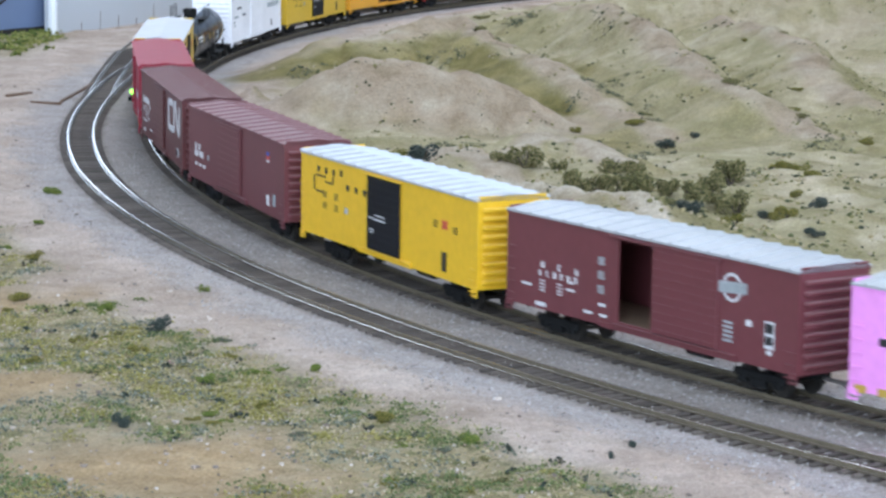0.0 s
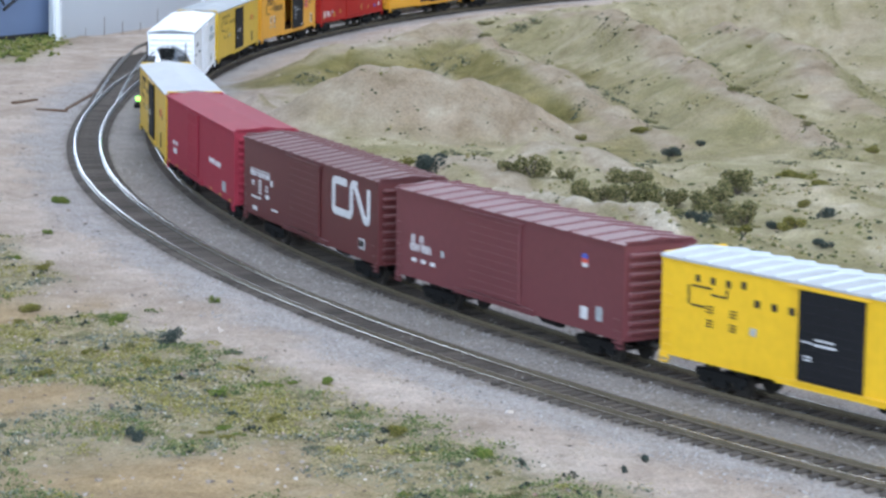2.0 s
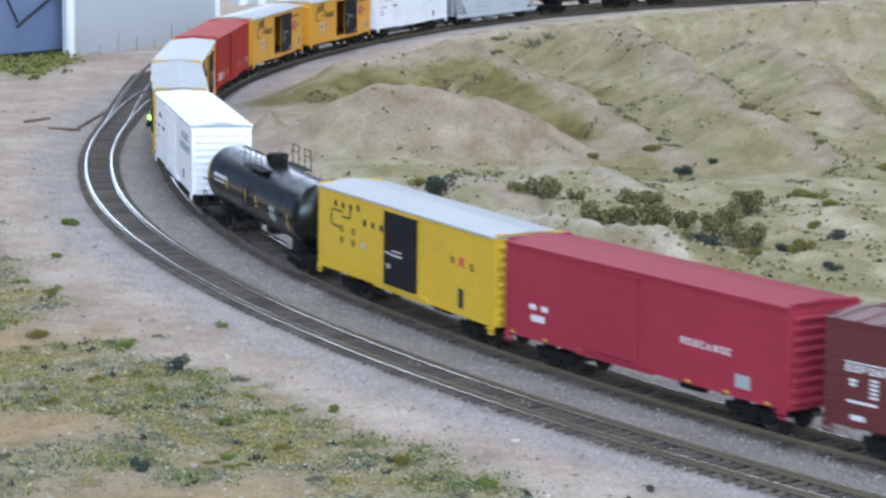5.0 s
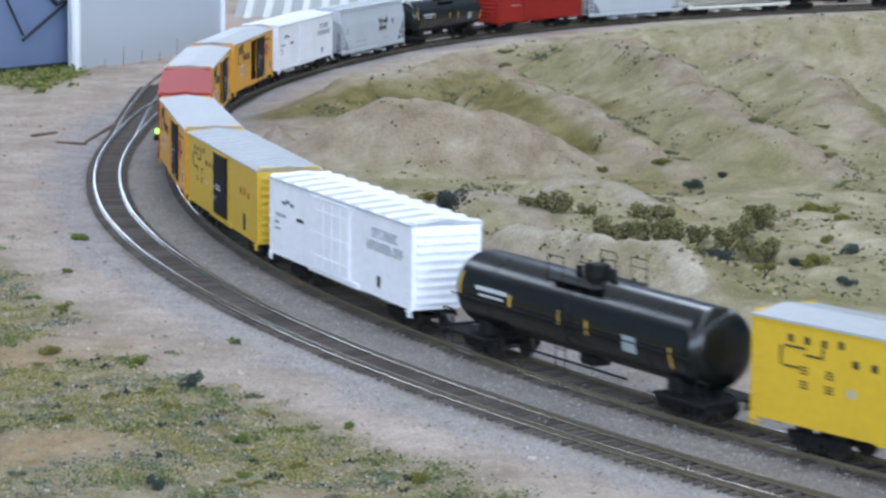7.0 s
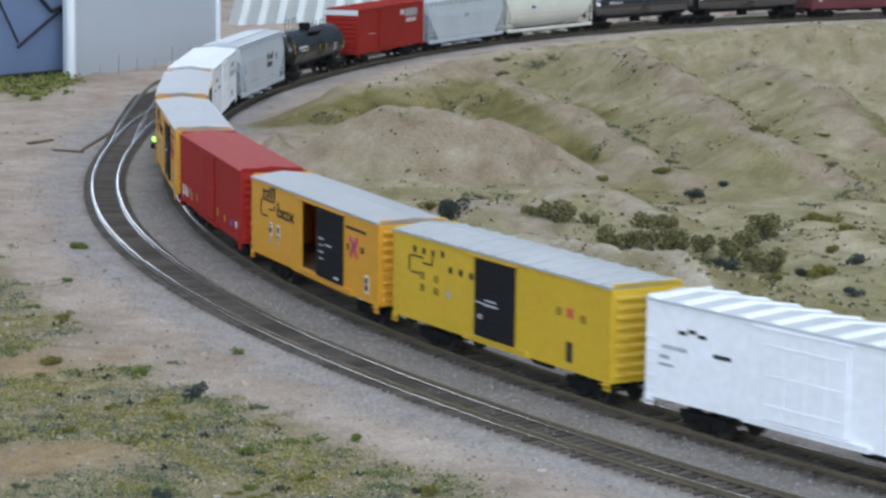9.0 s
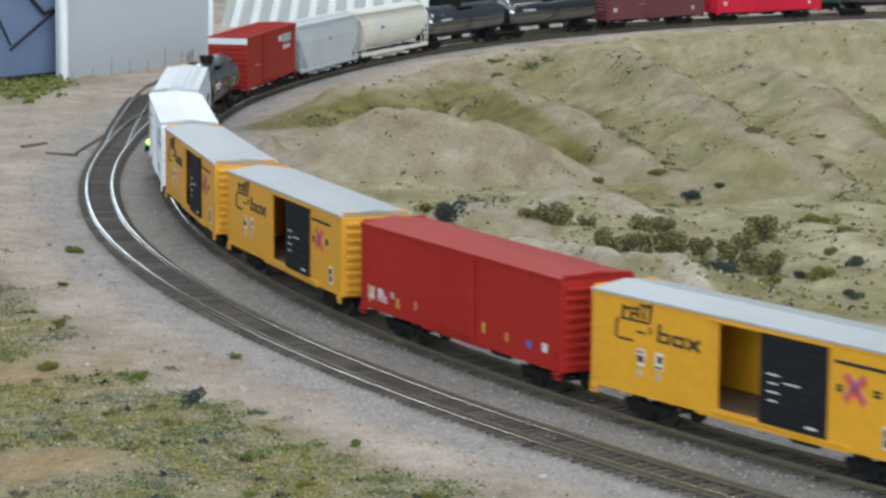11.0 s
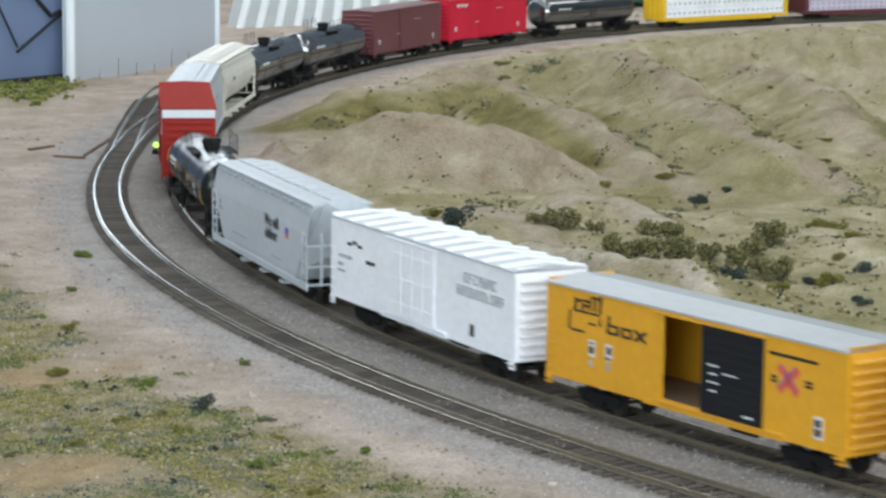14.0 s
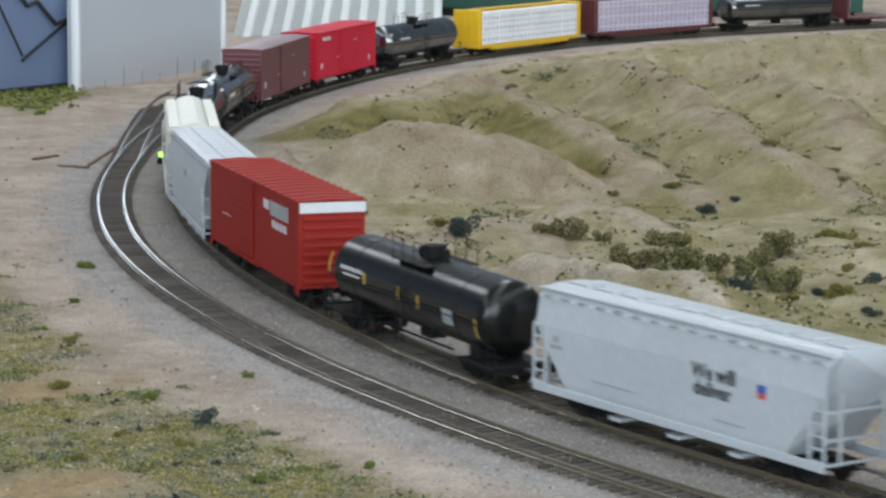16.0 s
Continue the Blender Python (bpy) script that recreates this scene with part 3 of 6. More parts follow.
def roof_mesh(L, W, ze, rise, ribs, diagonal, over=0.0008, wide=0.0009):
    bm = B()
    n = 6
    prof = [(-W / 2 - over, ze - 0.0006)] + [(-W / 2 - over + (W + 2 * over) * k / n, ze + 0.0004 + rise * (1 - abs(2 * k / n - 1)) * 0.8) for k in range(n + 1)] + [(W / 2 + over, ze - 0.0006)]
    ends = []
    for x in (-L / 2, L / 2):
        ends.append([bm.verts.new((x, y, z)) for y, z in prof])
    for k in range(len(prof) - 1):
        bm.faces.new((ends[0][k], ends[1][k], ends[1][k + 1], ends[0][k + 1]))
    bm.faces.new(ends[0])
    bm.faces.new(ends[1][::-1])
    for k in range(ribs):
        x = -L / 2 + (k + 0.5) * L / ribs
        for a in range(1, len(prof) - 2):
            (y0, z0), (y1, z1) = prof[a], prof[a + 1]
            sh = diagonal * L / ribs
            x0, x1 = x + sh * (y0 / W), x + sh * (y1 / W)
            w = wide
            lo = [bm.verts.new((x0 - w, y0, z0)), bm.verts.new((x0 + w, y0, z0)), bm.verts.new((x1 + w, y1, z1)), bm.verts.new((x1 - w, y1, z1))]
            hi = [bm.verts.new((x0 - w / 2, y0, z0 + 0.0008)), bm.verts.new((x0 + w / 2, y0, z0 + 0.0008)), bm.verts.new((x1 + w / 2, y1, z1 + 0.0008)), bm.verts.new((x1 - w / 2, y1, z1 + 0.0008))]
            bm.faces.new(hi).material_index = 1
            for q in range(4):
                bm.faces.new((lo[q], lo[(q + 1) % 4], hi[(q + 1) % 4], hi[q])).material_index = 1
    bmesh.ops.recalc_face_normals(bm, faces=bm.faces)
    return bm


def ladder(bm, x0, x1, y, z0, z1, rungs, t=0.0005):
    for k in range(rungs):
        z = z0 + (z1 - z0) * k / max(1, rungs - 1)
        box(bm, x0, x1, y - t / 2, y + t / 2, z - t / 2, z + t / 2)


def boxcar(label, body, roof, door=None, door_u=(0.37, 0.58), open_u=None, L=0.195, W=0.0365, zs=0.0128, ze=0.0540, rise=0.0030, pitch=0.219, ribs=14, diagonal=0.0, specs=(), posts=0, emblem=None, rib_mat=None, rib_wide=0.0009, end_mat=None, end_band=None, plug=False, sill_drop=True, inside=None):
    car = tagged(new("boxcar"), label, "freight car", "cars of the freight train")
    t = 0.0009
    H = ze - zs
    inside = inside or M_WOOD
    d0, d1 = (-L / 2 + u * L for u in door_u)
    holes = None if open_u is None else tuple(-L / 2 + u * L for u in open_u)
    # floor, sides with the doorway cut out, ends
    bm = B()
    box(bm, -L / 2 + t, L / 2 - t, -W / 2 + t, W / 2 - t, zs + 0.0012, zs + 0.0025)
    part("car_floor", bm, inside, car)
    for sd in (-1, 1):
        bm = B()
        y0, y1 = (-W / 2, -W / 2 + t) if sd < 0 else (W / 2 - t, W / 2)
        hole = holes if holes and sd < 0 else (tuple(-h for h in holes[::-1]) if holes else None)
        if hole:
            box(bm, -L / 2, hole[0], y0, y1, zs, ze)
            box(bm, hole[1], L / 2, y0, y1, zs, ze)
            box(bm, hole[0], hole[1], y0, y1, zs, zs + 0.0032)
            box(bm, hole[0], hole[1], y0, y1, ze - 0.0030, ze)
        else:
            box(bm, -L / 2, L / 2, y0, y1, zs, ze)
        yo = sd * W / 2
        e = 0.0004 * sd
        for k in range(posts):
            u = (k + 1) / (posts + 1)
            x = -L / 2 + u * L
            lo, hi = (d0, d1) if sd < 0 else (-d1, -d0)
            lo2, hi2 = hole or (lo, hi)
            if min(lo, lo2) - 0.003 < x < max(hi, hi2) + 0.003:
                continue
            box(bm, x - 0.0006, x + 0.0006, yo - abs(e), yo + abs(e), zs + 0.002, ze - 0.002)
        part("side_wall", bm, body, car)
        bm = B()
        box(bm, -L / 2, L / 2, yo - 0.0004, yo + 0.0004, ze - 0.0016, ze)
        part("eave_strip", bm, body, car)
        if sill_drop:
            bm = B()
            a, c = min(d0, holes[0] if holes else d0) - 0.012, max(d1, holes[1] if holes else d1) + 0.012
            if sd > 0:
                a, c = -c, -a
            box(bm, a, c, yo - 0.0006, yo + 0.0006, zs - 0.0006, zs + 0.0016)
            part("door_sill", bm, body, car)
        for sx in (-1, 1):
            x = sx * L / 2
            bm = B()
            box(bm, x - sx * 0.0046, x, yo - 0.0005, yo + 0.0003, zs - 0.0010, zs + 0.001)
            for xa in (x - sx * 0.0046, x - sx * 0.0007):
                box(bm, xa, xa + sx * 0.0007, yo - 0.0004, yo + 0.0002, zs - 0.0030, zs)
            box(bm, x - sx * 0.0046, x, yo - 0.0007, yo + 0.0003, zs - 0.0034, zs - 0.0027)
            part("corner_step", bm, body, car)
        bm = B()
        for sx in (-1, 1):
            xa = sx * (L / 2 - 0.0008)
            ladder(bm, min(xa, xa - sx * 0.006), max(xa, xa - sx * 0.006), yo + sd * 0.0007, zs - 0.001, zs + H * (0.62 if sx * sd > 0 else 0.22), 6 if sx * sd > 0 else 3)
        tagged(part("grab_iron", bm, body, car), kind="stuff")
    for sx in (-1, 1):
        bm = B()
        x = sx * L / 2
        box(bm, x - sx * t, x, -W / 2 + t, W / 2 - t, zs, ze + rise * 0.6)
        part("end_wall", bm, end_mat or body, car)
        nr = 9
        for k in range(nr):
            z = zs + 0.0035 + (H - 0.008) * k / (nr - 1)
            bm = B()
            box(bm, x - 0.0001, x + sx * 0.0019, -W / 2 + 0.002, W / 2 - 0.002, z - 0.0012, z + 0.0012, 0.0007)
            part("end_rib", bm, end_mat or body, car)
        if end_band:
            bm = B()
            box(bm, x, x + sx * 0.0021, -W / 2 + 0.0002, W / 2 - 0.0002, ze - 0.0058, ze - 0.0004, 0.0002)
            part("end_band", bm, end_band, car, "white painted band across the end")
        bm = B()
        for k in range(6):
            z = zs + 0.001 + k * H / 9
            yy = -sx * (W / 2 - 0.005)
            box(bm, x + sx * 0.0021, x + sx * 0.0025, yy - 0.0035, yy + 0.0035, z - 0.0002, z + 0.0003)
        tube(bm, (x + sx * 0.0015, sx * 0.009, zs + 0.010), (x + sx * 0.0028, sx * 0.009, zs + 0.010), 0.0032, 14)
        tagged(part("end_ladder", bm, end_mat or body, car), kind="stuff")
    part("roof", roof_mesh(L, W, ze, rise, ribs, diagonal, wide=rib_wide), [roof, rib_mat or roof], car, "ribbed roof" if ribs else "")
    for sd in (0, 1):
        m = pose(0, 0, 0, 0, 0, 180 * sd)
        bm = B()
        y = -W / 2
        dz0, dz1 = zs + 0.0026, ze - 0.0022
        box(bm, d0, d1, y - 0.0011, y - 0.0002, dz0, dz1, 0.0003)
        leaf = part("sliding_door", bm, door or body, car, "closed sliding door" if not open_u else "partly open sliding door", m)
        nrib = 3 if plug else 10
        bm = B()
        box(bm, d0 + 0.0012, d1 - 0.0012, y - 0.0014, y - 0.0010, -0.0004, 0.0004)
        rib = mesh_from("door_rib", bm, door or body)
        for k in range(nrib):
            shared("door_rib", rib, leaf, pose(0, 0, dz0 + (dz1 - dz0) * (k + 0.5) / nrib))
        if plug:
            for u in (0.25, 0.5, 0.75):
                x = d0 + (d1 - d0) * u
                bm = B()
                box(bm, x - 0.0003, x + 0.0003, y - 0.0013, y - 0.0010, dz0 + 0.001, dz1 - 0.001)
                part("lock_bar", bm, door or body, leaf)
        a, c = (min(d0, holes[0]), max(d1, holes[1])) if holes else (d0, d1)
        for x0, x1, z0, z1 in ((a - 0.006, c + 0.002, dz1, dz1 + 0.0007), (a - 0.002, c + 0.012, dz0 - 0.0010, dz0 - 0.0003)):
            bm = B()
            box(bm, x0, x1, y - 0.0016, y, z0, z1)
            part("door_track", bm, body, car, m=m)
    bm = B()
    box(bm, -L / 2 + 0.004, L / 2 - 0.004, -0.0032, 0.0032, zs - 0.0036, zs + 0.0012)
    box(bm, -0.016, 0.004, 0.0060, 0.0120, zs - 0.0050, zs + 0.0008, 0.0008)
    tube(bm, (0.018, -0.0065, zs - 0.0030), (0.032, -0.0065, zs - 0.0030), 0.0030, 12)
    tube(bm, (-0.055, 0.0048, zs - 0.0030), (0.055, 0.0048, zs - 0.0030), 0.0005, 6)
    for k in range(7):
        x = -L / 2 + (k + 0.5) * L / 7
        box(bm, x - 0.0007, x + 0.0007, -W / 2 + 0.0015, W / 2 - 0.0015, zs - 0.001, zs + 0.0012)
    part("underframe", bm, M_BLACK, car)
    running_gear(car, L, pitch)
    marks(car, L, W, zs, ze, list(specs))
    if emblem:
        ribbon(car, L, W, zs, ze, *emblem)
    return car


def ribbon(car, L, W, zs, ze, pts, width, material):
    """A painted emblem drawn as one broad bent stroke on both sides."""
    for side in (0, 1):
        bm = B()
        P = [Vector((-L / 2 + u * L, -W / 2 - 0.0001, zs + v * (ze - zs))) for u, v in pts]
        for k, (a, b) in enumerate(zip(P, P[1:])):
            d = b - a
            m = Matrix.Translation((a + b) / 2) @ Matrix.Rotation(-math.atan2(d.z, d.x), 4, "Y")
            bmesh.ops.create_cube(bm, size=1, matrix=m @ Matrix.Diagonal((d.length, 0.0003 + 0.00001 * k, width, 1)))
        for k, q in enumerate(P[1:-1]):
            tube(bm, q - Vector((0, 0.00013 + 0.000004 * k, 0)), q + Vector((0, 0.0001, 0)), width / 2, 12)
        part("emblem", bm, material, car, "large white painted stroke emblem", pose(0, 0, 0, 0, 0, 180 * side))


def lathe(bm, prof, axis_z, n=28):
    """A body of revolution about a lengthwise axis."""
    rings = []
    for x, r in prof:
        rings.append([bm.verts.new((x, r * math.cos(2 * math.pi * k / n), axis_z + r * math.sin(2 * math.pi * k / n))) for k in range(n)])
    for a, c in zip(rings, rings[1:]):
        for k in range(n):
            bm.faces.new((a[k], a[(k + 1) % n], c[(k + 1) % n], c[k]))
    bm.faces.new(rings[0][::-1])
    bm.faces.new(rings[-1])
    bmesh.ops.recalc_face_normals(bm, faces=bm.faces)


def tank_car(label, shell, pitch=0.219, L=0.196, r=0.0178, specs=(), band=True):
    car = tagged(new("tank_car"), label, "tank car", "cars of the freight train")
    axis = 0.0305
    h = L / 2 - 0.010
    prof = [(-h, 0.001), (-h + 0.0004, r * 0.45), (-h + 0.002, r * 0.78), (-h + 0.0045, r * 0.95), (-h + 0.0075, r)]
    prof += [(-h + 0.0076 + (2 * h - 0.0152) * k / 6, r) for k in range(7)]
    prof += [(-x, q) for x, q in prof[4::-1]]
    bm = B()
    lathe(bm, prof, axis, 40)
    part("tank", bm, shell, car, smooth=True)
    for x in (-0.33, 0.0, 0.33):
        bm = B()
        lathe(bm, [(x * 2 * h - 0.0008, r + 0.00005), (x * 2 * h - 0.0006, r + 0.00018), (x * 2 * h + 0.0006, r + 0.00018), (x * 2 * h + 0.0008, r + 0.00005)], axis, 40)
        part("weld_band", bm, shell, car, smooth=True)
    top = axis + r
    bm = B()
    tube(bm, (0, 0, top - 0.002), (0, 0, top + 0.0045), 0.0055, 20)
    tube(bm, (0, 0, top + 0.0045), (0, 0, top + 0.0055), 0.0050, 20)
    for a in range(8):
        c, s = math.cos(a * math.pi / 4), math.sin(a * math.pi / 4)
        tube(bm, (0.0056 * c, 0.0056 * s, top + 0.002), (0.0056 * c, 0.0056 * s, top + 0.005), 0.0006, 6)
    tube(bm, (0.011, 0.001, top - 0.002), (0.011, 0.001, top + 0.0045), 0.0018, 10)
    tube(bm, (-0.011, -0.002, top - 0.002), (-0.011, -0.002, top + 0.0035), 0.0015, 10)
    part("manway", bm, M_BLACK, car, "black bolted manway with valves")
    for sy in (-1, 1):
        bm = B()
        box(bm, -0.019, 0.019, sy * 0.008, sy * 0.0145, top - 0.0026, top - 0.0020)
        deck = part("platform", bm, M_BLACK, car, "black grating platform")
        for sx in (-1, 1):
            bm = B()
            tube(bm, (sx * 0.018, sy * 0.0142, top - 0.0040), (sx * 0.018, sy * 0.0142, top + 0.0085), 0.00028, 6)
            tube(bm, (sx * 0.006, sy * 0.0142, top - 0.0040), (sx * 0.006, sy * 0.0142, top + 0.0085), 0.00028, 6)
            tube(bm, (sx * 0.006, sy * 0.0142, top + 0.0085), (sx * 0.018, sy * 0.0142, top + 0.0085), 0.00028, 6)
            tube(bm, (sx * 0.006, sy * 0.0142, top + 0.0045), (sx * 0.018, sy * 0.0142, top + 0.0045), 0.00022, 6)
            part("platform_rail", bm, M_BLACK, deck)
    bm = B()
    for sy in (-1, 1):
        tube(bm, (-h + 0.004, sy * (r + 0.0012), axis - 0.0015), (h - 0.004, sy * (r + 0.0012), axis - 0.0015), 0.00035, 6)
        for k in range(9):
            x = (k - 4) * (2 * h - 0.01) / 8.4
            tube(bm, (x, sy * (r - 0.0004), axis - 0.0015), (x, sy * (r + 0.0013), axis - 0.0015), 0.0003, 6)
        for dx in (-0.004, 0.004):
            tube(bm, (dx, sy * (r + 0.0010), 0.0075), (dx, sy * (r + 0.0010), axis + 0.006), 0.0003, 6)
        for k in range(7):
            tube(bm, (-0.004, sy * (r + 0.0010), 0.009 + k * 0.004), (0.004, sy * (r + 0.0010), 0.009 + k * 0.004), 0.00025, 6)
    part("handrail", bm, M_BLACK, car)
    bm = B()
    for sx in (-1, 1):
        box(bm, sx * (h - 0.030), sx * (L / 2 - 0.001), -0.0165, 0.0165, 0.0088, 0.0103, 0.0003)
        box(bm, sx * (h - 0.026), sx * (h - 0.016), -0.012, 0.012, 0.0100, 0.0190, 0.0010)
        box(bm, sx * (L / 2 - 0.0022), sx * (L / 2 - 0.001), -0.0165, 0.0165, 0.0070, 0.0115, 0.0003)
        for sy in (-1, 1):
            tube(bm, (sx * (L / 2 - 0.002), sy * 0.0158, 0.0040), (sx * (L / 2 - 0.002), sy * 0.0158, 0.0200), 0.0004, 6)
            tube(bm, (sx * (L / 2 - 0.009), sy * 0.0158, 0.0040), (sx * (L / 2 - 0.009), sy * 0.0158, 0.0200), 0.0004, 6)
            tube(bm, (sx * (L / 2 - 0.009), sy * 0.0158, 0.0200), (sx * (L / 2 - 0.002), sy * 0.0158, 0.0200), 0.0004, 6)
    box(bm, -0.006, 0.006, -0.005, 0.005, 0.0085, 0.0135, 0.001)
    tube(bm, (-0.05, -0.004, 0.0075), (0.03, -0.004, 0.0075), 0.0006, 6)
    part("stub_sill", bm, M_BLACK, car)
    by = {}
    for spec in specs:
        by.setdefault(spec[0], []).append(spec[1:])
    for key, rows in by.items():
        for side in (0, 1):
            bm = B()
            for x, up, w, hh in rows:
                a = math.degrees(up / r)
                n = max(1, int(abs(hh) / 0.002))
                for k in range(n):
                    aa = math.radians(a) + hh / r * ((k + 0.5) / n - 0.5)
                    m = Matrix.Translation((x, -(r + 0.0001) * math.cos(aa), axis + (r + 0.0001) * math.sin(aa))) @ Matrix.Rotation(-aa, 4, "X")
                    bmesh.ops.create_cube(bm, size=1, matrix=m @ Matrix.Diagonal((w, 0.0003, hh / n * 1.1, 1)))
            tagged(part("lettering", bm, MARKS[key], car, m=pose(0, 0, 0, 0, 0, 180 * side)), kind="stuff")
    running_gear(car, L, pitch, 0.028)
    return car


def hopper(label, paintm, pitch=0.226, L=0.194, W=0.0375, zs=0.0114, ze=0.0548, specs=(), rounded=False, words=()):
    """A covered hopper with sloped ends, a top walkway and outlet gates."""
    car = tagged(new("covered_hopper"), label, "hopper car", "cars of the freight train")
    bm = B()
    n = 10
    prof = []
    if rounded:
        for k in range(n * 2):
            a = -0.35 * math.pi + (1.7 * math.pi) * k / (n * 2 - 1)
            prof.append((W / 2 * math.cos(a), (zs + ze) / 2 + 0.003 + (ze - zs) / 2 * math.sin(a)))
    else:
        for sy in (1, -1):
            seq = [(W / 2 * 0.96, zs), (W / 2, zs + 0.004), (W / 2, zs + 0.0275), (W / 2 * 0.90, ze - 0.0040), (W / 2 * 0.78, ze - 0.0005), (W / 2 * 0.45, ze + 0.0012)]
            prof += [(sy * a, b) for a, b in (seq if sy > 0 else seq[::-1])]
    h = L / 2
    slope = 0.024
    rings = []
    for x in (-1, 1):
        rings.append([bm.verts.new((x * (h - 0.001 - slope * max(0.0, 1 - (z - zs) / 0.0275)), y, z)) for y, z in prof])
    m = len(prof)
    for k in range(m):
        bm.faces.new((rings[0][k], rings[0][(k + 1) % m], rings[1][(k + 1) % m], rings[1][k]))
    bm.faces.new(rings[0])
    bm.faces.new(rings[1][::-1])
    bmesh.ops.recalc_face_normals(bm, faces=bm.faces)
    part("hopper_body", bm, paintm, car)
    for sy in (-1, 1):
        bm = B()
        box(bm, -h, h, sy * W / 2 - 0.0008, sy * W / 2 + 0.0004, zs - 0.0022, zs + 0.0016, 0.0003)
        part("side_sill", bm, paintm, car)
        for sx in (-1, 1):
            bm = B()
            x = sx * (h - 0.0006)
            for dx in (0, -sx * 0.0085):
                box(bm, x + dx - 0.0006, x + dx + 0.0006, sy * W / 2 - 0.0008, sy * W / 2 - 0.0001, zs, zs + 0.0280)
            ladder(bm, min(x, x - sx * 0.0085), max(x, x - sx * 0.0085), sy * W / 2 - 0.0004, zs + 0.002, zs + 0.0270, 6, 0.0007)
            part("corner_ladder", bm, paintm, car)
        bm = B()
        for k in range(15):
            x = -h + 0.008 + k * (L - 0.016) / 14
            box(bm, x - 0.0022, x + 0.0022, sy * (W / 2 - 0.0035), sy * (W / 2 - 0.0005), ze - 0.0036, ze - 0.0026)
        tagged(part("roof_bracket", bm, M_LETG if not rounded else paintm, car), kind="stuff")
        bm = B()
        box(bm, -h, h, sy * (W / 2 - 0.0085), sy * (W / 2 - 0.0020), ze - 0.0006, ze + 0.0002)
        part("running_board", bm, paintm, car)
    for k in range(10):
        bm = B()
        x = -h + 0.012 + k * (L - 0.024) / 9
        box(bm, x - 0.0072, x + 0.0072, -0.0050, 0.0050, ze + 0.0010, ze + 0.0022, 0.0004)
        part("roof_hatch", bm, paintm, car)
    for sx in (-1, 1):
        bm = B()
        x = sx * (h - 0.0006)
        for yy in (-0.011, 0.011):
            box(bm, x - 0.0004, x + 0.0004, yy - 0.0006, yy + 0.0006, zs, zs + 0.0280)
        for z in (zs + 0.0008, zs + 0.0105, zs + 0.0215):
            box(bm, x - 0.0004, x + 0.0004, -W / 2, W / 2, z - 0.0005, z + 0.0005)
        part("end_frame", bm, paintm, car)
    for k in range(3):
        bm = B()
        x = (k - 1) * 0.040
        r = bmesh.ops.create_cone(bm, cap_ends=True, segments=4, radius1=0.010, radius2=0.021, depth=0.0065, matrix=Matrix.Translation((x, 0, zs - 0.0035)) @ Matrix.Rotation(math.pi / 4, 4, "Z"))
        box(bm, x - 0.004, x + 0.004, -0.017, 0.017, zs - 0.0068, zs - 0.0050, 0.0003)
        part("outlet_gate", bm, paintm, car)
    bm = B()
    box(bm, -h + 0.002, h - 0.002, -0.0036, 0.0036, zs - 0.0034, zs + 0.0004)
    part("underframe", bm, M_BLACK, car)
    running_gear(car, L, pitch)
    marks(car, L, W, zs, ze, list(specs))
    for text, u, v, size in words:
        for side in (0, 1):
            cu = bpy.data.curves.new("words", "FONT")
            cu.body, cu.size, cu.extrude, cu.offset = text, size, 0.0001, size * 0.02
            tmp = new("words", cu)
            me = bpy.data.meshes.new_from_object(tmp.evaluated_get(bpy.context.evaluated_depsgraph_get()))
            bpy.data.objects.remove(tmp)
            me.materials.append(M_LETK)
            ob = new("lettering", me)
            ob.parent = car
            ob.matrix_basis = pose(0, 0, 0, 0, 0, 180 * side) @ pose(-L / 2 + u * L, -W / 2 - 0.0001, zs + v * (ze - zs), 90, 0, 0)
            tagged(ob, "dark lettering", kind="stuff")
    return car


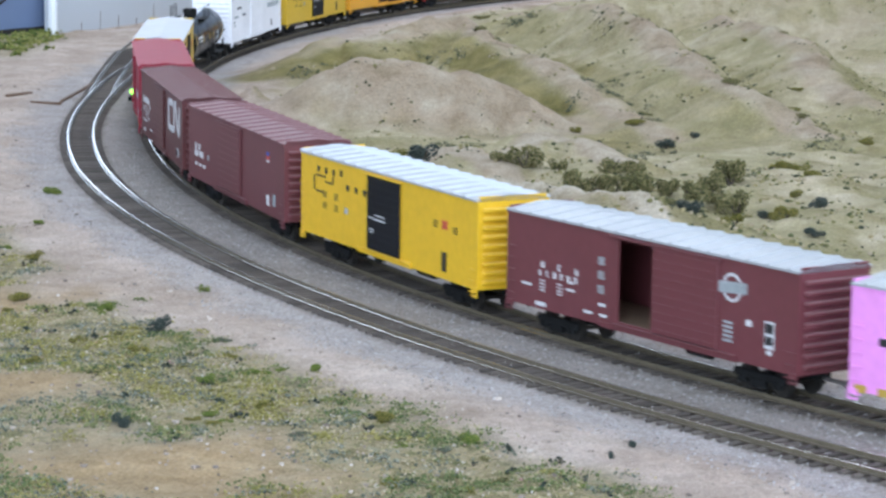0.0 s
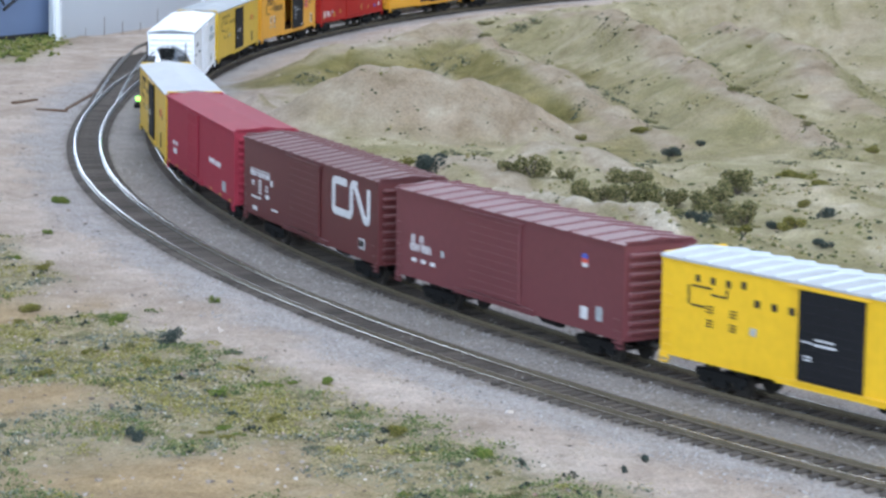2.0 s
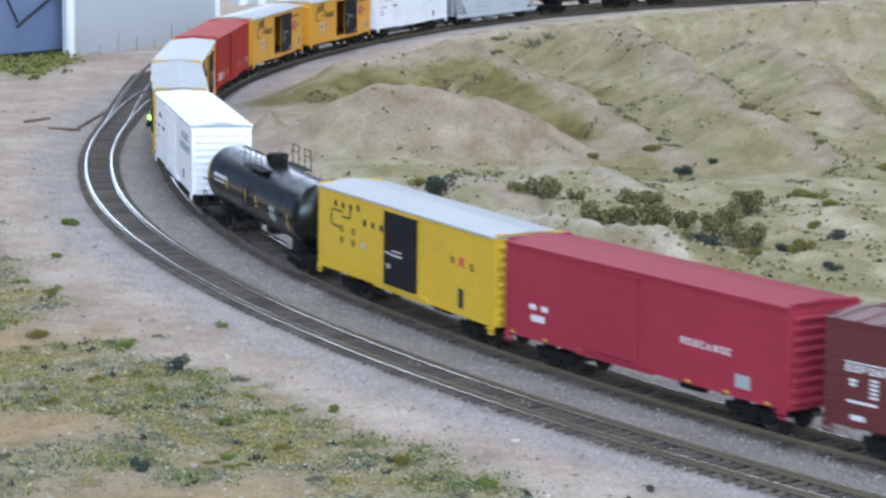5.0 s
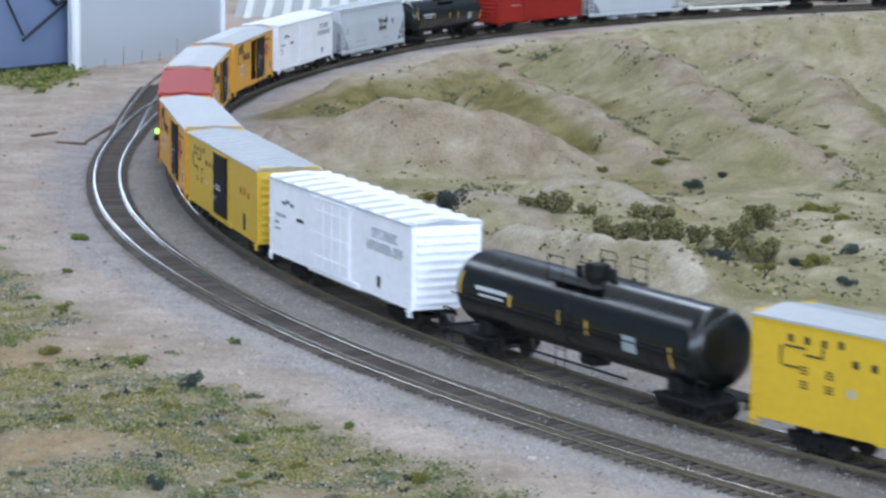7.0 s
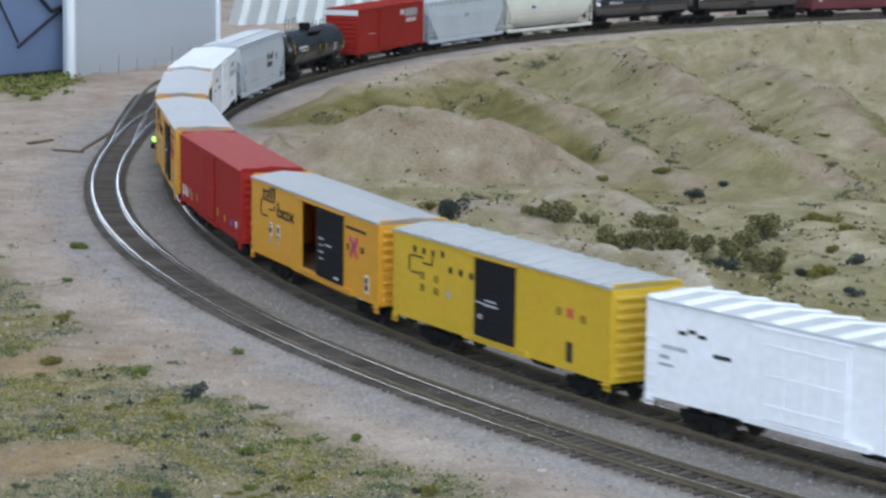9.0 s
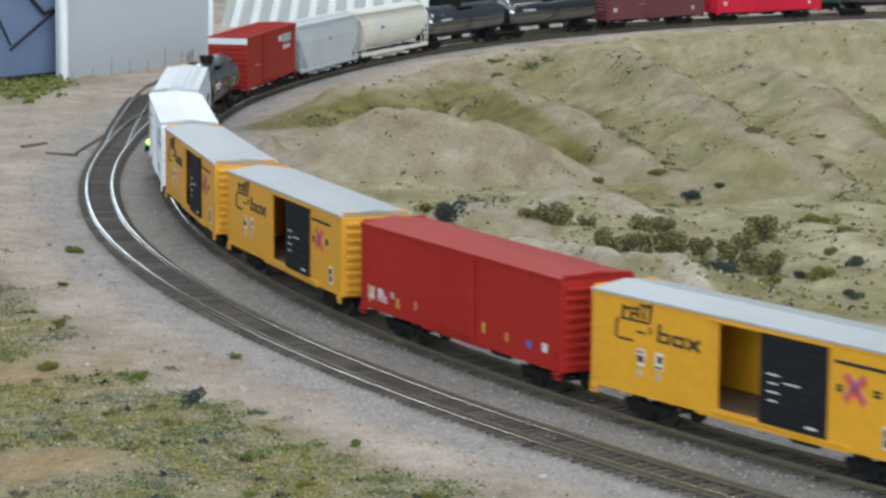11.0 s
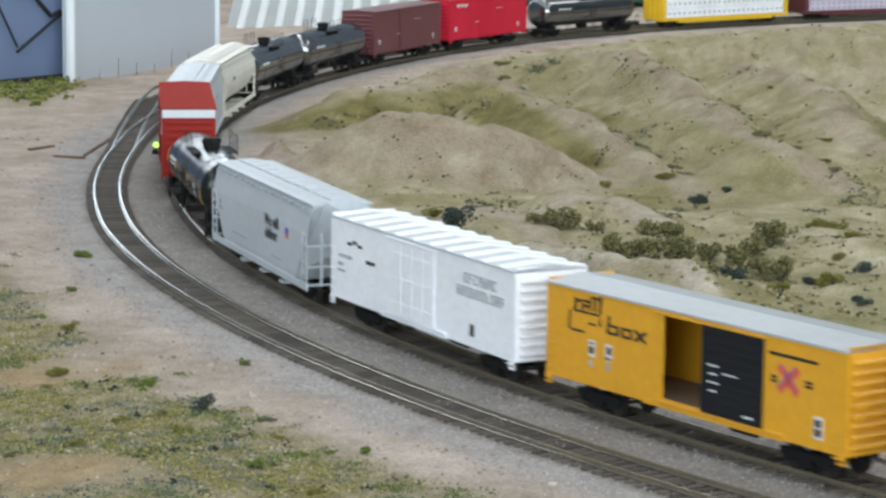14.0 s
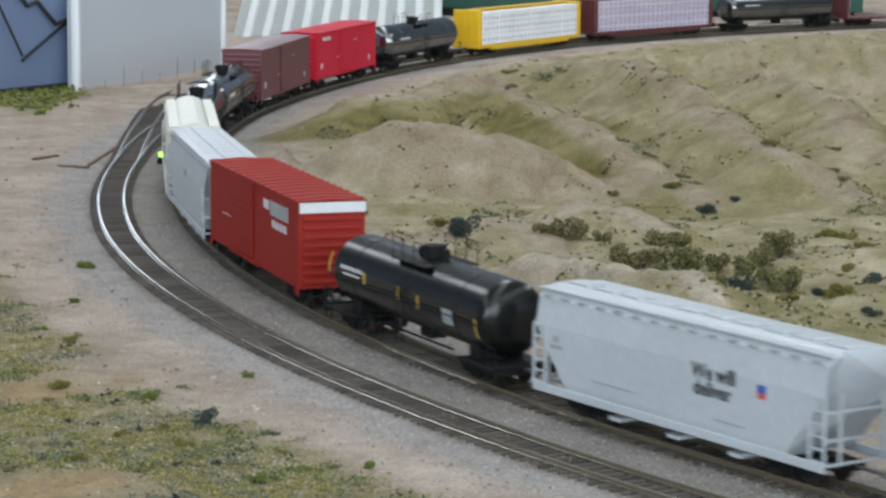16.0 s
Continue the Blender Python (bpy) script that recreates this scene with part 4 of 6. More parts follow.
def lumber_car(label, framem, wrap, stamp, L=0.240, W=0.036, pitch=0.262, rows=3):
    """A centre-beam flat car with wrapped lumber between its end bulkheads."""
    car = tagged(new("lumber_car"), label, "freight car", "cars of the freight train")
    bm = B()
    box(bm, -L / 2, L / 2, -W / 2, W / 2, 0.0085, 0.0125, 0.0005)
    box(bm, -L / 2 + 0.03, L / 2 - 0.03, -W / 2, W / 2, 0.0060, 0.0090, 0.0005)
    part("deck", bm, framem, car)
    bm = B()
    box(bm, -L / 2 + 0.004, L / 2 - 0.004, -0.0008, 0.0008, 0.0125, 0.0520)
    box(bm, -L / 2 + 0.002, L / 2 - 0.002, -0.0040, 0.0040, 0.0515, 0.0530, 0.0003)
    part("centre_beam", bm, framem, car)
    for sx in (-1, 1):
        bm = B()
        box(bm, sx * L / 2, sx * (L / 2 - 0.006), -W / 2, W / 2, 0.0125, 0.0525, 0.0008)
        for k in range(4):
            box(bm, sx * L / 2, sx * (L / 2 + 0.0008), -W / 2 + 0.003 + k * 0.0088, -W / 2 + 0.0045 + k * 0.0088, 0.0125, 0.0520)
        part("bulkhead", bm, framem, car)
    n = 6
    span = (L - 0.016) / n
    for sy in (-1, 1):
        for k in range(n):
            for z in range(rows):
                h = 0.037 / rows
                x = -L / 2 + 0.008 + k * span
                bm = B()
                box(bm, x + 0.0003, x + span - 0.0003, sy * 0.0012, sy * (W / 2 - 0.0006), 0.0127 + z * h, 0.0127 + (z + 1) * h - 0.0003, 0.0006)
                pk = part("lumber_pack", bm, wrap, car)
                bm = B()
                for j in range(4):
                    xx = x + span * (j + 0.5) / 4
                    if stamp[1] == "tri":
                        r = bmesh.ops.create_cone(bm, cap_ends=True, segments=3, radius1=0.0026, radius2=0.0026, depth=0.0003, matrix=Matrix.Translation((xx, sy * (W / 2 - 0.0006), 0.0127 + (z + 0.45) * h)) @ Matrix.Rotation(math.pi / 2, 4, "X") @ Matrix.Rotation(math.pi / 2, 4, "Z"))
                    else:
                        for q in range(2):
                            box(bm, xx - 0.0024, xx + 0.0024, sy * (W / 2 - 0.0008), sy * (W / 2 - 0.0004), 0.0127 + (z + 0.12 + q * 0.5) * h, 0.0127 + (z + 0.38 + q * 0.5) * h)
                tagged(part("stamp", bm, stamp[0], pk), kind="stuff")
    running_gear(car, L, pitch, 0.034)
    return car


def flat_car(label, framem, L=0.230, W=0.035, pitch=0.252):
    car = tagged(new("bulkhead_flat_car"), label, "freight car", "cars of the freight train")
    bm = B()
    box(bm, -L / 2, L / 2, -W / 2, W / 2, 0.0095, 0.0125, 0.0005)
    for k in range(14):
        x = -L / 2 + (k + 0.5) * L / 14
        for sy in (-1, 1):
            box(bm, x - 0.0008, x + 0.0008, sy * W / 2 - 0.0005, sy * W / 2 + 0.0009, 0.0098, 0.0135)
    part("deck", bm, framem, car)
    for sx in (-1, 1):
        bm = B()
        box(bm, sx * L / 2, sx * (L / 2 - 0.005), -W / 2, W / 2, 0.0125, 0.0450, 0.0008)
        part("bulkhead", bm, framem, car)
        bm = B()
        box(bm, sx * (L / 2 - 0.005), sx * (L / 2 - 0.0056), W / 2 - 0.006, W / 2 - 0.001, 0.0135, 0.0440)
        box(bm, sx * (L / 2 - 0.005), sx * (L / 2 - 0.0056), -W / 2 + 0.001, -W / 2 + 0.006, 0.0135, 0.0440)
        part("edge_stripe", bm, M_LETW, car)
    running_gear(car, L, pitch, 0.032)
    return car


# ---- room and backdrop ----
def slab(name, corners, thick, material, label, category, kind="structure"):
    """A flat board between four corners, given counter-clockwise from its face."""
    c = [Vector(p) for p in corners]
    n = (c[1] - c[0]).cross(c[3] - c[0]).normalized()
    bm = B()
    f = [bm.verts.new(p) for p in c]
    k = [bm.verts.new(p - n * thick) for p in c]
    bm.faces.new(f)
    bm.faces.new(k[::-1])
    for i in range(4):
        bm.faces.new((f[i], k[i], k[(i + 1) % 4], f[(i + 1) % 4]))
    bmesh.ops.recalc_face_normals(bm, faces=bm.faces)
    return tagged(part(name, bm, material), label, category, kind=kind)


M_WALL = mat("room_wall_paint", (0.30, 0.35, 0.43), 0.8, 0, 0.06, 3, 0.05)
M_CEIL = mat("ceiling_tile", (0.72, 0.72, 0.72), 0.9, 0, 0.05, 4, 0.05)
M_FLOOR = mat("room_floor_tile", (0.22, 0.21, 0.20), 0.6, 0, 0.12, 3, 0.05)
M_PANEL = mat("white_board", (0.54, 0.57, 0.61), 0.55, 0, 0.05, 8, 0.03)
M_EDGE = mat("white_board_edge", (0.82, 0.84, 0.86), 0.5, 0, 0.03, 30, 0.0)
M_BLUE = mat("slate_blue_cloth", (0.165, 0.215, 0.34), 0.9, 0, 0.16, 12, 0.2)
M_CABLE = mat("black_cable", (0.015, 0.015, 0.018), 0.6, 0, 0.1, 60, 0.0)
M_RIBBED = mat("ribbed_white_sheet", (0.66, 0.67, 0.66), 0.6, 0, 0.08, 20, 0.05)
# greyer copy of the white sheet: shade between the ribs put into colour
M_RIBSHADE = mat("ribbed_sheet_shade", (0.36, 0.37, 0.36), 0.6, 0, 0.08, 20, 0.05)
M_GREEN = mat("dark_green_paint", (0.018, 0.085, 0.060), 0.6, 0, 0.1, 30, 0.05)
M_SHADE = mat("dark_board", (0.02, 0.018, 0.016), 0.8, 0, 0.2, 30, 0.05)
X0, X1, Y0, Y1, Z0, Z1 = -4.0, 6.0, -3.0, 6.6, -1.05, 1.95
slab("floor", [(X0, Y0, Z0), (X1, Y0, Z0), (X1, Y1, Z0), (X0, Y1, Z0)], 0.1, M_FLOOR, "dark tiled hall floor", "floor")
slab("ceiling", [(X0, Y1, Z1), (X1, Y1, Z1), (X1, Y0, Z1), (X0, Y0, Z1)], 0.1, M_CEIL, "plain white hall ceiling", "ceiling")
slab("wall_north", [(X0, Y1, Z0), (X1, Y1, Z0), (X1, Y1, Z1), (X0, Y1, Z1)], 0.1, M_WALL, "slate blue painted hall wall", "wall")
slab("wall_south", [(X1, Y0, Z0), (X0, Y0, Z0), (X0, Y0, Z1), (X1, Y0, Z1)], 0.1, M_WALL, "slate blue painted hall wall", "wall")
slab("wall_west", [(X0, Y0, Z0), (X0, Y1, Z0), (X0, Y1, Z1), (X0, Y0, Z1)], 0.1, M_WALL, "slate blue painted hall wall", "wall")
slab("wall_east", [(X1, Y1, Z0), (X1, Y0, Z0), (X1, Y0, Z1), (X1, Y1, Z1)], 0.1, M_WALL, "slate blue painted hall wall", "wall")
# the benchwork under the scenery
bm = B()
box(bm, -1.29, 3.86, -0.19, 4.47, -0.14, -0.05)
for lx in (-1.1, 1.2, 3.6):
    for ly in (0.0, 2.1, 4.3):
        box(bm, lx - 0.03, lx + 0.03, ly - 0.03, ly + 0.03, Z0, -0.14)
tagged(part("benchwork", bm, M_SHADE), "dark wooden benchwork under the layout", "table", kind="structure")
# glowing panel added on the far wall for the rails to mirror
slab("glint_panel", [(-1.9, Y1 - 0.02, 0.15), (-0.46, Y1 - 0.02, 0.15), (-0.46, Y1 - 0.02, 1.25), (-1.9, Y1 - 0.02, 1.25)], 0.01, glow("added_light", (0.85, 0.93, 1.0), 3.4), "bright glowing panel added on the far wall for rail glints", "window")

# panels that stand behind the curve
A, C = Vector((-0.393, 2.752, -0.02)), Vector((-0.272, 3.040, -0.02))
UP = Vector((0, 0, 0.115))
panel = slab("white_panel", [A, C, C + UP, A + UP], 0.008, M_PANEL, "plain white board standing behind the tracks", "board", "thing")
for q, w in ((A, 0.010), (C, 0.006)):
    d = (C - A).normalized()
    nrm = Vector((d.y, -d.x, 0))
    a = q - d * w / 2 + nrm * 0.003
    bm = B()
    tube(bm, q + nrm * 0.001, q + nrm * 0.001 + UP, w / 2, 8)
    part("edge_strip", bm, M_EDGE, panel, "bright white edge strip")
D, E2 = Vector((-0.396, 2.790, -0.02)), Vector((-0.80, 2.20, -0.02))
slab("blue_cloth", [E2, D, D + UP, E2 + UP], 0.010, M_BLUE, "slate blue cloth hung behind the scenery", "cloth", "thing")
d = (D - E2).normalized()
nrm = Vector((d.y, -d.x, 0))
slab("cloth_skirt", [E2 + nrm * 0.006, D + nrm * 0.006 - d * 0.01, D + nrm * 0.006 - d * 0.01 + Vector((0, 0, 0.024)), E2 + nrm * 0.006 + Vector((0, 0, 0.024))], 0.003, M_SHADE, "dark strip along the foot of the cloth", "board", "thing")


def cable(pts, r, label):
    bm = B()
    P = [Vector(q) for q in pts]
    for a, b in zip(P, P[1:]):
        tube(bm, a, b, r, 8)
        bmesh.ops.create_icosphere(bm, subdivisions=1, radius=r, matrix=Matrix.Translation(b))
    return tagged(part("cable", bm, M_CABLE), label, "cable")


def on_cloth(u, z):
    """A place just in front of the blue cloth: u metres back from its panel end."""
    q = D - d * u + nrm * 0.006
    return (q.x, q.y, z)


cable([on_cloth(0.17 - 0.16 * k / 12, 0.140 - 0.085 * (k / 12) ** 0.9 - 0.006 * math.sin(k * 2.1)) for k in range(13)], 0.0022, "black cable sagging across the blue cloth")
cable([on_cloth(0.135 - 0.05 * k / 6, 0.115 - 0.080 * k / 6) for k in range(7)], 0.0012, "thin black cable hanging on the blue cloth")
cable([on_cloth(0.085 - 0.075 * k / 6, 0.030 + 0.040 * k / 6) for k in range(7)], 0.0016, "thin black cable hanging on the blue cloth")

# ribbed sheet and dark building behind the far tracks
sheet = tagged(new("ribbed_roof"), "pale ribbed sheet roof behind the far tracks", "roof")
for k in range(22):
    bm = B()
    x0, x1 = -0.300 + k * 0.0120, -0.300 + (k + 1) * 0.0120
    za, zb = -0.02, 0.150
    ya, yb = 3.46, 4.20
    prof = [(0.0, 0.0), (0.15, 0.004 * (k % 2)), (0.5, 0.005 * (k % 2)), (0.85, 0.004 * (k % 2)), (1.0, 0.0)]
    lo = [bm.verts.new((x0 + (x1 - x0) * u, ya, za + w)) for u, w in prof]
    hi = [bm.verts.new((x0 + (x1 - x0) * u, yb, zb + w)) for u, w in prof]
    for i in range(4):
        bm.faces.new((lo[i], lo[i + 1], hi[i + 1], hi[i]))
    # raised strips stay white, low strips take the painted-in shade
    part("roof_sheet", bm, M_RIBBED if k % 2 else M_RIBSHADE, sheet)
hall = tagged(new("dark_shed"), "dark shed with a green fascia behind the far tracks", "building")
bm = B()
box(bm, -0.045, 0.55, 3.98, 4.20, -0.02, 0.0060, 0.001)
part("wall", bm, M_SHADE, hall)
bm = B()
box(bm, -0.050, 0.56, 3.97, 4.21, 0.0065, 0.100, 0.002)
part("fascia", bm, M_GREEN, hall, "dark green fascia board")

# signal lamp and switch parts by the turnout
sig = tagged(new("signal_lamp"), "small trackside signal with a lit green lamp", "signal")
sig.location = (-0.2465, 2.168, float(ground_z(-0.2465, 2.168)))
bm = B()
box(bm, -0.003, 0.003, -0.003, 0.003, -0.002, 0.0035, 0.0006)
part("base", bm, M_BLACK, sig)
bm = B()
tube(bm, (0, 0, 0.003), (0, 0, 0.0055), 0.0012, 8)
part("post", bm, M_BLACK, sig)
bm = B()
bmesh.ops.create_icosphere(bm, subdivisions=3, radius=0.0020, matrix=Matrix.Translation((0, -0.0008, 0.0070)))
part("lens", bm, glow("green_light", (0.34, 1.0, 0.08), 3.0), sig, "glowing green lens", smooth=True)
M_RUST = mat("rusty_wood", (0.13, 0.075, 0.045), 0.85, 0, 0.3, 300, 0.2)
for (ax, ay), (bx, by), w in (((-0.322, 2.135), (-0.297, 2.128), 0.0030), ((-0.300, 2.148), (-0.292, 2.300), 0.0028), ((-0.345, 2.165), (-0.330, 2.190), 0.004)):
    L2 = math.hypot(bx - ax, by - ay)
    bm = B()
    box(bm, -L2 / 2, L2 / 2, -w / 2, w / 2, 0, 0.0018, 0.0004)
    ob = part("switch_rod", bm, M_RUST, m=pose((ax + bx) / 2, (ay + by) / 2, float(ground_z((ax + bx) / 2, (ay + by) / 2)) - 0.0003, 0, 0, math.degrees(math.atan2(by - ay, bx - ax))))
    tagged(ob, "rust-brown switch rod lying beside the turnout", "rod", "rods beside the turnout")
# thin stakes before the white board
for k in range(7):
    u = 0.12 + 0.12 * k
    q = A.lerp(C, u) + Vector((0.012, -0.012, 0))
    z = float(ground_z(q.x, q.y))
    bm = B()
    tube(bm, (0, 0, -0.002), (0.0004, 0, 0.010 + 0.005 * ((k * 5) % 3)), 0.0003, 6, 0.0002)
    tagged(part("stake", bm, M_RUST, m=pose(q.x, q.y, z)), "thin dry stake standing before the white board", "stake", "stakes along the board")


# ---- plants and stones ----
def leafy(name, stops, rough=0.9):
    """Colours picked piece by piece."""
    m = bpy.data.materials.new(name)
    m.use_nodes = True
    nt = m.node_tree
    b = nt.nodes["Principled BSDF"]
    geo = nt.nodes.new("ShaderNodeNewGeometry")
    r = nt.nodes.new("ShaderNodeValToRGB")
    r.color_ramp.elements[0].position, r.color_ramp.elements[0].color = stops[0][0], (*stops[0][1], 1)
    r.color_ramp.elements[1].position, r.color_ramp.elements[1].color = stops[-1][0], (*stops[-1][1], 1)
    for pos, c in stops[1:-1]:
        e = r.color_ramp.elements.new(pos)
        e.color = (*c, 1)
    nt.links.new(geo.outputs["Random Per Island"], r.inputs[0])
    nt.links.new(r.outputs[0], b.inputs["Base Color"])
    b.inputs["Roughness"].default_value, b.inputs["Specular IOR Level"].default_value = rough, 0.15
    return m


def ico_base():
    bm = B()
    bmesh.ops.create_icosphere(bm, subdivisions=1, radius=1)
    v = np.array([q.co[:] for q in bm.verts])
    f = np.array([[q.index for q in p.verts] for p in bm.faces])
    bm.free()
    return v, f


def cube_base():
    v = np.array([(x, y, z) for x in (-1, 1) for y in (-1, 1) for z in (-1, 1)], float) * 0.75
    f = np.array([(0, 1, 3, 2), (4, 6, 7, 5), (0, 4, 5, 1), (2, 3, 7, 6), (0, 2, 6, 4), (1, 5, 7, 3)])
    return v, f


def octa_base():
    v = np.array([(1, 0, 0), (-1, 0, 0), (0, 1, 0), (0, -1, 0), (0, 0, 1), (0, 0, -1)], float)
    f = np.array([(a, b, c) if (a < 1) == ((b < 3) == (c < 5)) else (a, c, b) for a in (0, 1) for b in (2, 3) for c in (4, 5)])
    return v, f


def crumbs(name, places, sizes, base, material, rng, squash=0.7):
    """Many small crumpled pieces in one mesh."""
    v, f = base
    n, k = len(places), len(v)
    turn = rng.uniform(0, 2 * np.pi, n)
    c, s = np.cos(turn), np.sin(turn)
    jit = v[None] * rng.uniform(0.55, 1.3, (n, k, 1)) * np.stack([np.ones(n), rng.uniform(0.6, 1.2, n), np.full(n, squash) * rng.uniform(0.7, 1.2, n)], -1)[:, None]
    x = jit[..., 0] * c[:, None] - jit[..., 1] * s[:, None]
    y = jit[..., 0] * s[:, None] + jit[..., 1] * c[:, None]
    pts = np.stack([x, y, jit[..., 2]], -1) * np.asarray(sizes)[:, None, None] + np.asarray(places)[:, None]
    faces = (f[None] + (np.arange(n) * k)[:, None, None]).reshape(-1, f.shape[1])
    me = bpy.data.meshes.new(name)
    me.from_pydata(pts.reshape(-1, 3).tolist(), [], faces.tolist())
    me.materials.append(material)
    return me


RNG = np.random.default_rng(21)
ICO, CUBE, OCTA = ico_base(), cube_base(), octa_base()
DRY = leafy("hill_crumbs", [(0.0, (0.035, 0.045, 0.030)), (0.25, (0.085, 0.095, 0.045)), (0.5, (0.20, 0.185, 0.070)), (0.8, (0.33, 0.27, 0.15)), (1.0, (0.40, 0.33, 0.24))])
STONE = leafy("ballast_stones", [(0.0, (0.17, 0.155, 0.15)), (0.2, (0.29, 0.27, 0.262)), (0.6, (0.39, 0.37, 0.36)), (0.85, (0.45, 0.425, 0.415)), (1.0, (0.52, 0.495, 0.48))])
SAND = leafy("sand_pebbles", [(0.0, (0.145, 0.116, 0.097)), (0.25, (0.291, 0.242, 0.204)), (0.8, (0.427, 0.359, 0.301)), (1.0, (0.582, 0.514, 0.446))])


def scatter(n, x0, x1, y0, y1, keep):
    x, y = RNG.uniform(x0, x1, n), RNG.uniform(y0, y1, n)
    ok = RNG.uniform(0, 1, n) < keep(x, y)
    return x[ok], y[ok]


def clumped(x, y, per, spread):
    k = RNG.integers(per[0], per[1], len(x))
    xi, yi = np.repeat(x, k), np.repeat(y, k)
    sp = np.repeat(RNG.uniform(0.4, 1.3, len(x)), k) * spread
    return xi + RNG.normal(0, 1, len(xi)) * sp, yi + RNG.normal(0, 1, len(xi)) * sp


# foreground turf outside the curve, in patches of several kinds
def turf_kind(name, n, per, spread, size, lift, stops, mask, label):
    x, y = scatter(n, -0.36, 0.22, 0.88, 1.72, lambda x, y: turf_cover(x, y) ** 1.3 * (rail_gap(x, y) > 0.11) * mask(x, y))
    x, y = clumped(x, y, per, spread)
    sz = RNG.uniform(*size, len(x))
    z = ground_z(x, y) + sz * 0.35 + np.abs(RNG.normal(0, lift, len(x)))
    tagged(new(name, crumbs(name, np.c_[x, y, z], sz, OCTA, leafy(name + "_crumbs", stops), RNG, 0.8)), label, "grass", kind="stuff")


def patchy(seed, scale, level):
    return lambda x, y: smooth01((value_noise(x * scale, y * scale, seed) + 0.5 * value_noise(x * scale * 3, y * scale * 3, seed + 1) - level) / 0.35)


turf_kind("straw_turf", 9000, (4, 14), 0.0034, (0.0003, 0.0008), 0.0003, [(0.0, (0.220, 0.198, 0.094)), (0.4, (0.341, 0.292, 0.154)), (0.75, (0.440, 0.363, 0.231)), (1.0, (0.528, 0.451, 0.341))], lambda x, y: 0.8 + 0 * x, "straw-coloured scenic turf")
turf_kind("green_turf", 9000, (14, 44), 0.0040, (0.0003, 0.0008), 0.0007, [(0.0, (0.058, 0.085, 0.031)), (0.45, (0.124, 0.150, 0.060)), (0.8, (0.202, 0.215, 0.091)), (1.0, (0.299, 0.293, 0.143))], patchy(41, 26, -0.05), "patches of soft green scenic turf")
turf_kind("olive_turf", 7000, (12, 36), 0.0040, (0.0003, 0.0008), 0.0006, [(0.0, (0.150, 0.138, 0.044)), (0.5, (0.250, 0.225, 0.069)), (1.0, (0.375, 0.319, 0.125))], patchy(51, 30, 0.05), "patches of yellow-olive scenic turf")
turf_kind("grey_turf", 6000, (10, 26), 0.0038, (0.0003, 0.0009), 0.0006, [(0.0, (0.072, 0.085, 0.065)), (0.5, (0.150, 0.159, 0.117)), (1.0, (0.260, 0.260, 0.202))], patchy(61, 28, 0.05), "patches of grey-green scenic turf")
turf_kind("dark_crumb", 520, (4, 16), 0.0014, (0.0005, 0.0012), 0.0010, [(0.0, (0.018, 0.026, 0.020)), (0.7, (0.05, 0.062, 0.045)), (1.0, (0.09, 0.07, 0.055))], lambda x, y: 1 + 0 * x, "dark scattered crumbs in the turf")
turf_kind("pale_crumb", 800, (1, 5), 0.0020, (0.0003, 0.0007), 0.0006, [(0.0, (0.42, 0.22, 0.22)), (0.4, (0.50, 0.36, 0.33)), (0.7, (0.62, 0.56, 0.52)), (1.0, (0.75, 0.73, 0.70))], lambda x, y: 1 + 0 * x, "pink and white specks in the turf")
# turf strip before the cloth
x, y = scatter(2600, -0.62, -0.26, 2.3, 3.05, lambda x, y: turf_cover(x, y) ** 2 * (rail_gap(x, y) > 0.13))
x, y = clumped(x, y, (5, 12), 0.0045)
sz = RNG.uniform(0.0008, 0.0024, len(x))
z = ground_z(x, y) + sz * 0.4 + np.abs(RNG.normal(0, 0.0018, len(x)))
tagged(new("turf_strip", crumbs("turf_strip", np.c_[x, y, z], sz, ICO, leafy("strip_crumbs", [(0.0, (0.06, 0.09, 0.025)), (0.5, (0.17, 0.19, 0.045)), (1.0, (0.30, 0.27, 0.10))]), RNG)), "yellow-green turf before the blue cloth", "grass", kind="stuff")
# dry growth over the hills
x, y = scatter(9000, -0.25, 0.60, 1.35, 3.2, lambda x, y: np.clip(turf_cover(x, y) * 0.6 + 0.10 + 0.5 * (y < 1.75), 0, 1) * (rail_gap(x, y) < -0.07) * (1 - 0.75 * bareness(x, y)))
x, y = clumped(x, y, (2, 9), 0.0045)
sz = RNG.uniform(0.0005, 0.0017, len(x))
z = ground_z(x, y) + sz * 0.3
tagged(new("hill_growth", crumbs("hill_growth", np.c_[x, y, z], sz, ICO, DRY, RNG)), "low dry scrub on the hills", "scrub", kind="stuff")
# dark brush that gathers in the folds of the hills
x, y = scatter(9000, -0.16, 0.50, 1.50, 2.75, lambda x, y: smooth01((value_noise(x * 26, y * 14, 91) + 0.4 * value_noise(x * 70, y * 50, 92) - 0.42) / 0.3) * (rail_gap(x, y) < -0.08) * (1 - 0.8 * bareness(x, y)))
x, y = clumped(x, y, (4, 16), 0.0024)
sz = RNG.uniform(0.0005, 0.0014, len(x))
z = ground_z(x, y) + sz * 0.4 + np.abs(RNG.normal(0, 0.0009, len(x)))
tagged(new("hill_brush", crumbs("hill_brush", np.c_[x, y, z], sz, OCTA, leafy("brush_crumbs", [(0.0, (0.06, 0.066, 0.045)), (0.4, (0.115, 0.12, 0.078)), (0.75, (0.175, 0.17, 0.095)), (1.0, (0.26, 0.235, 0.14))]), RNG)), "dark grey-green brush in the folds of the hills", "scrub", kind="stuff")
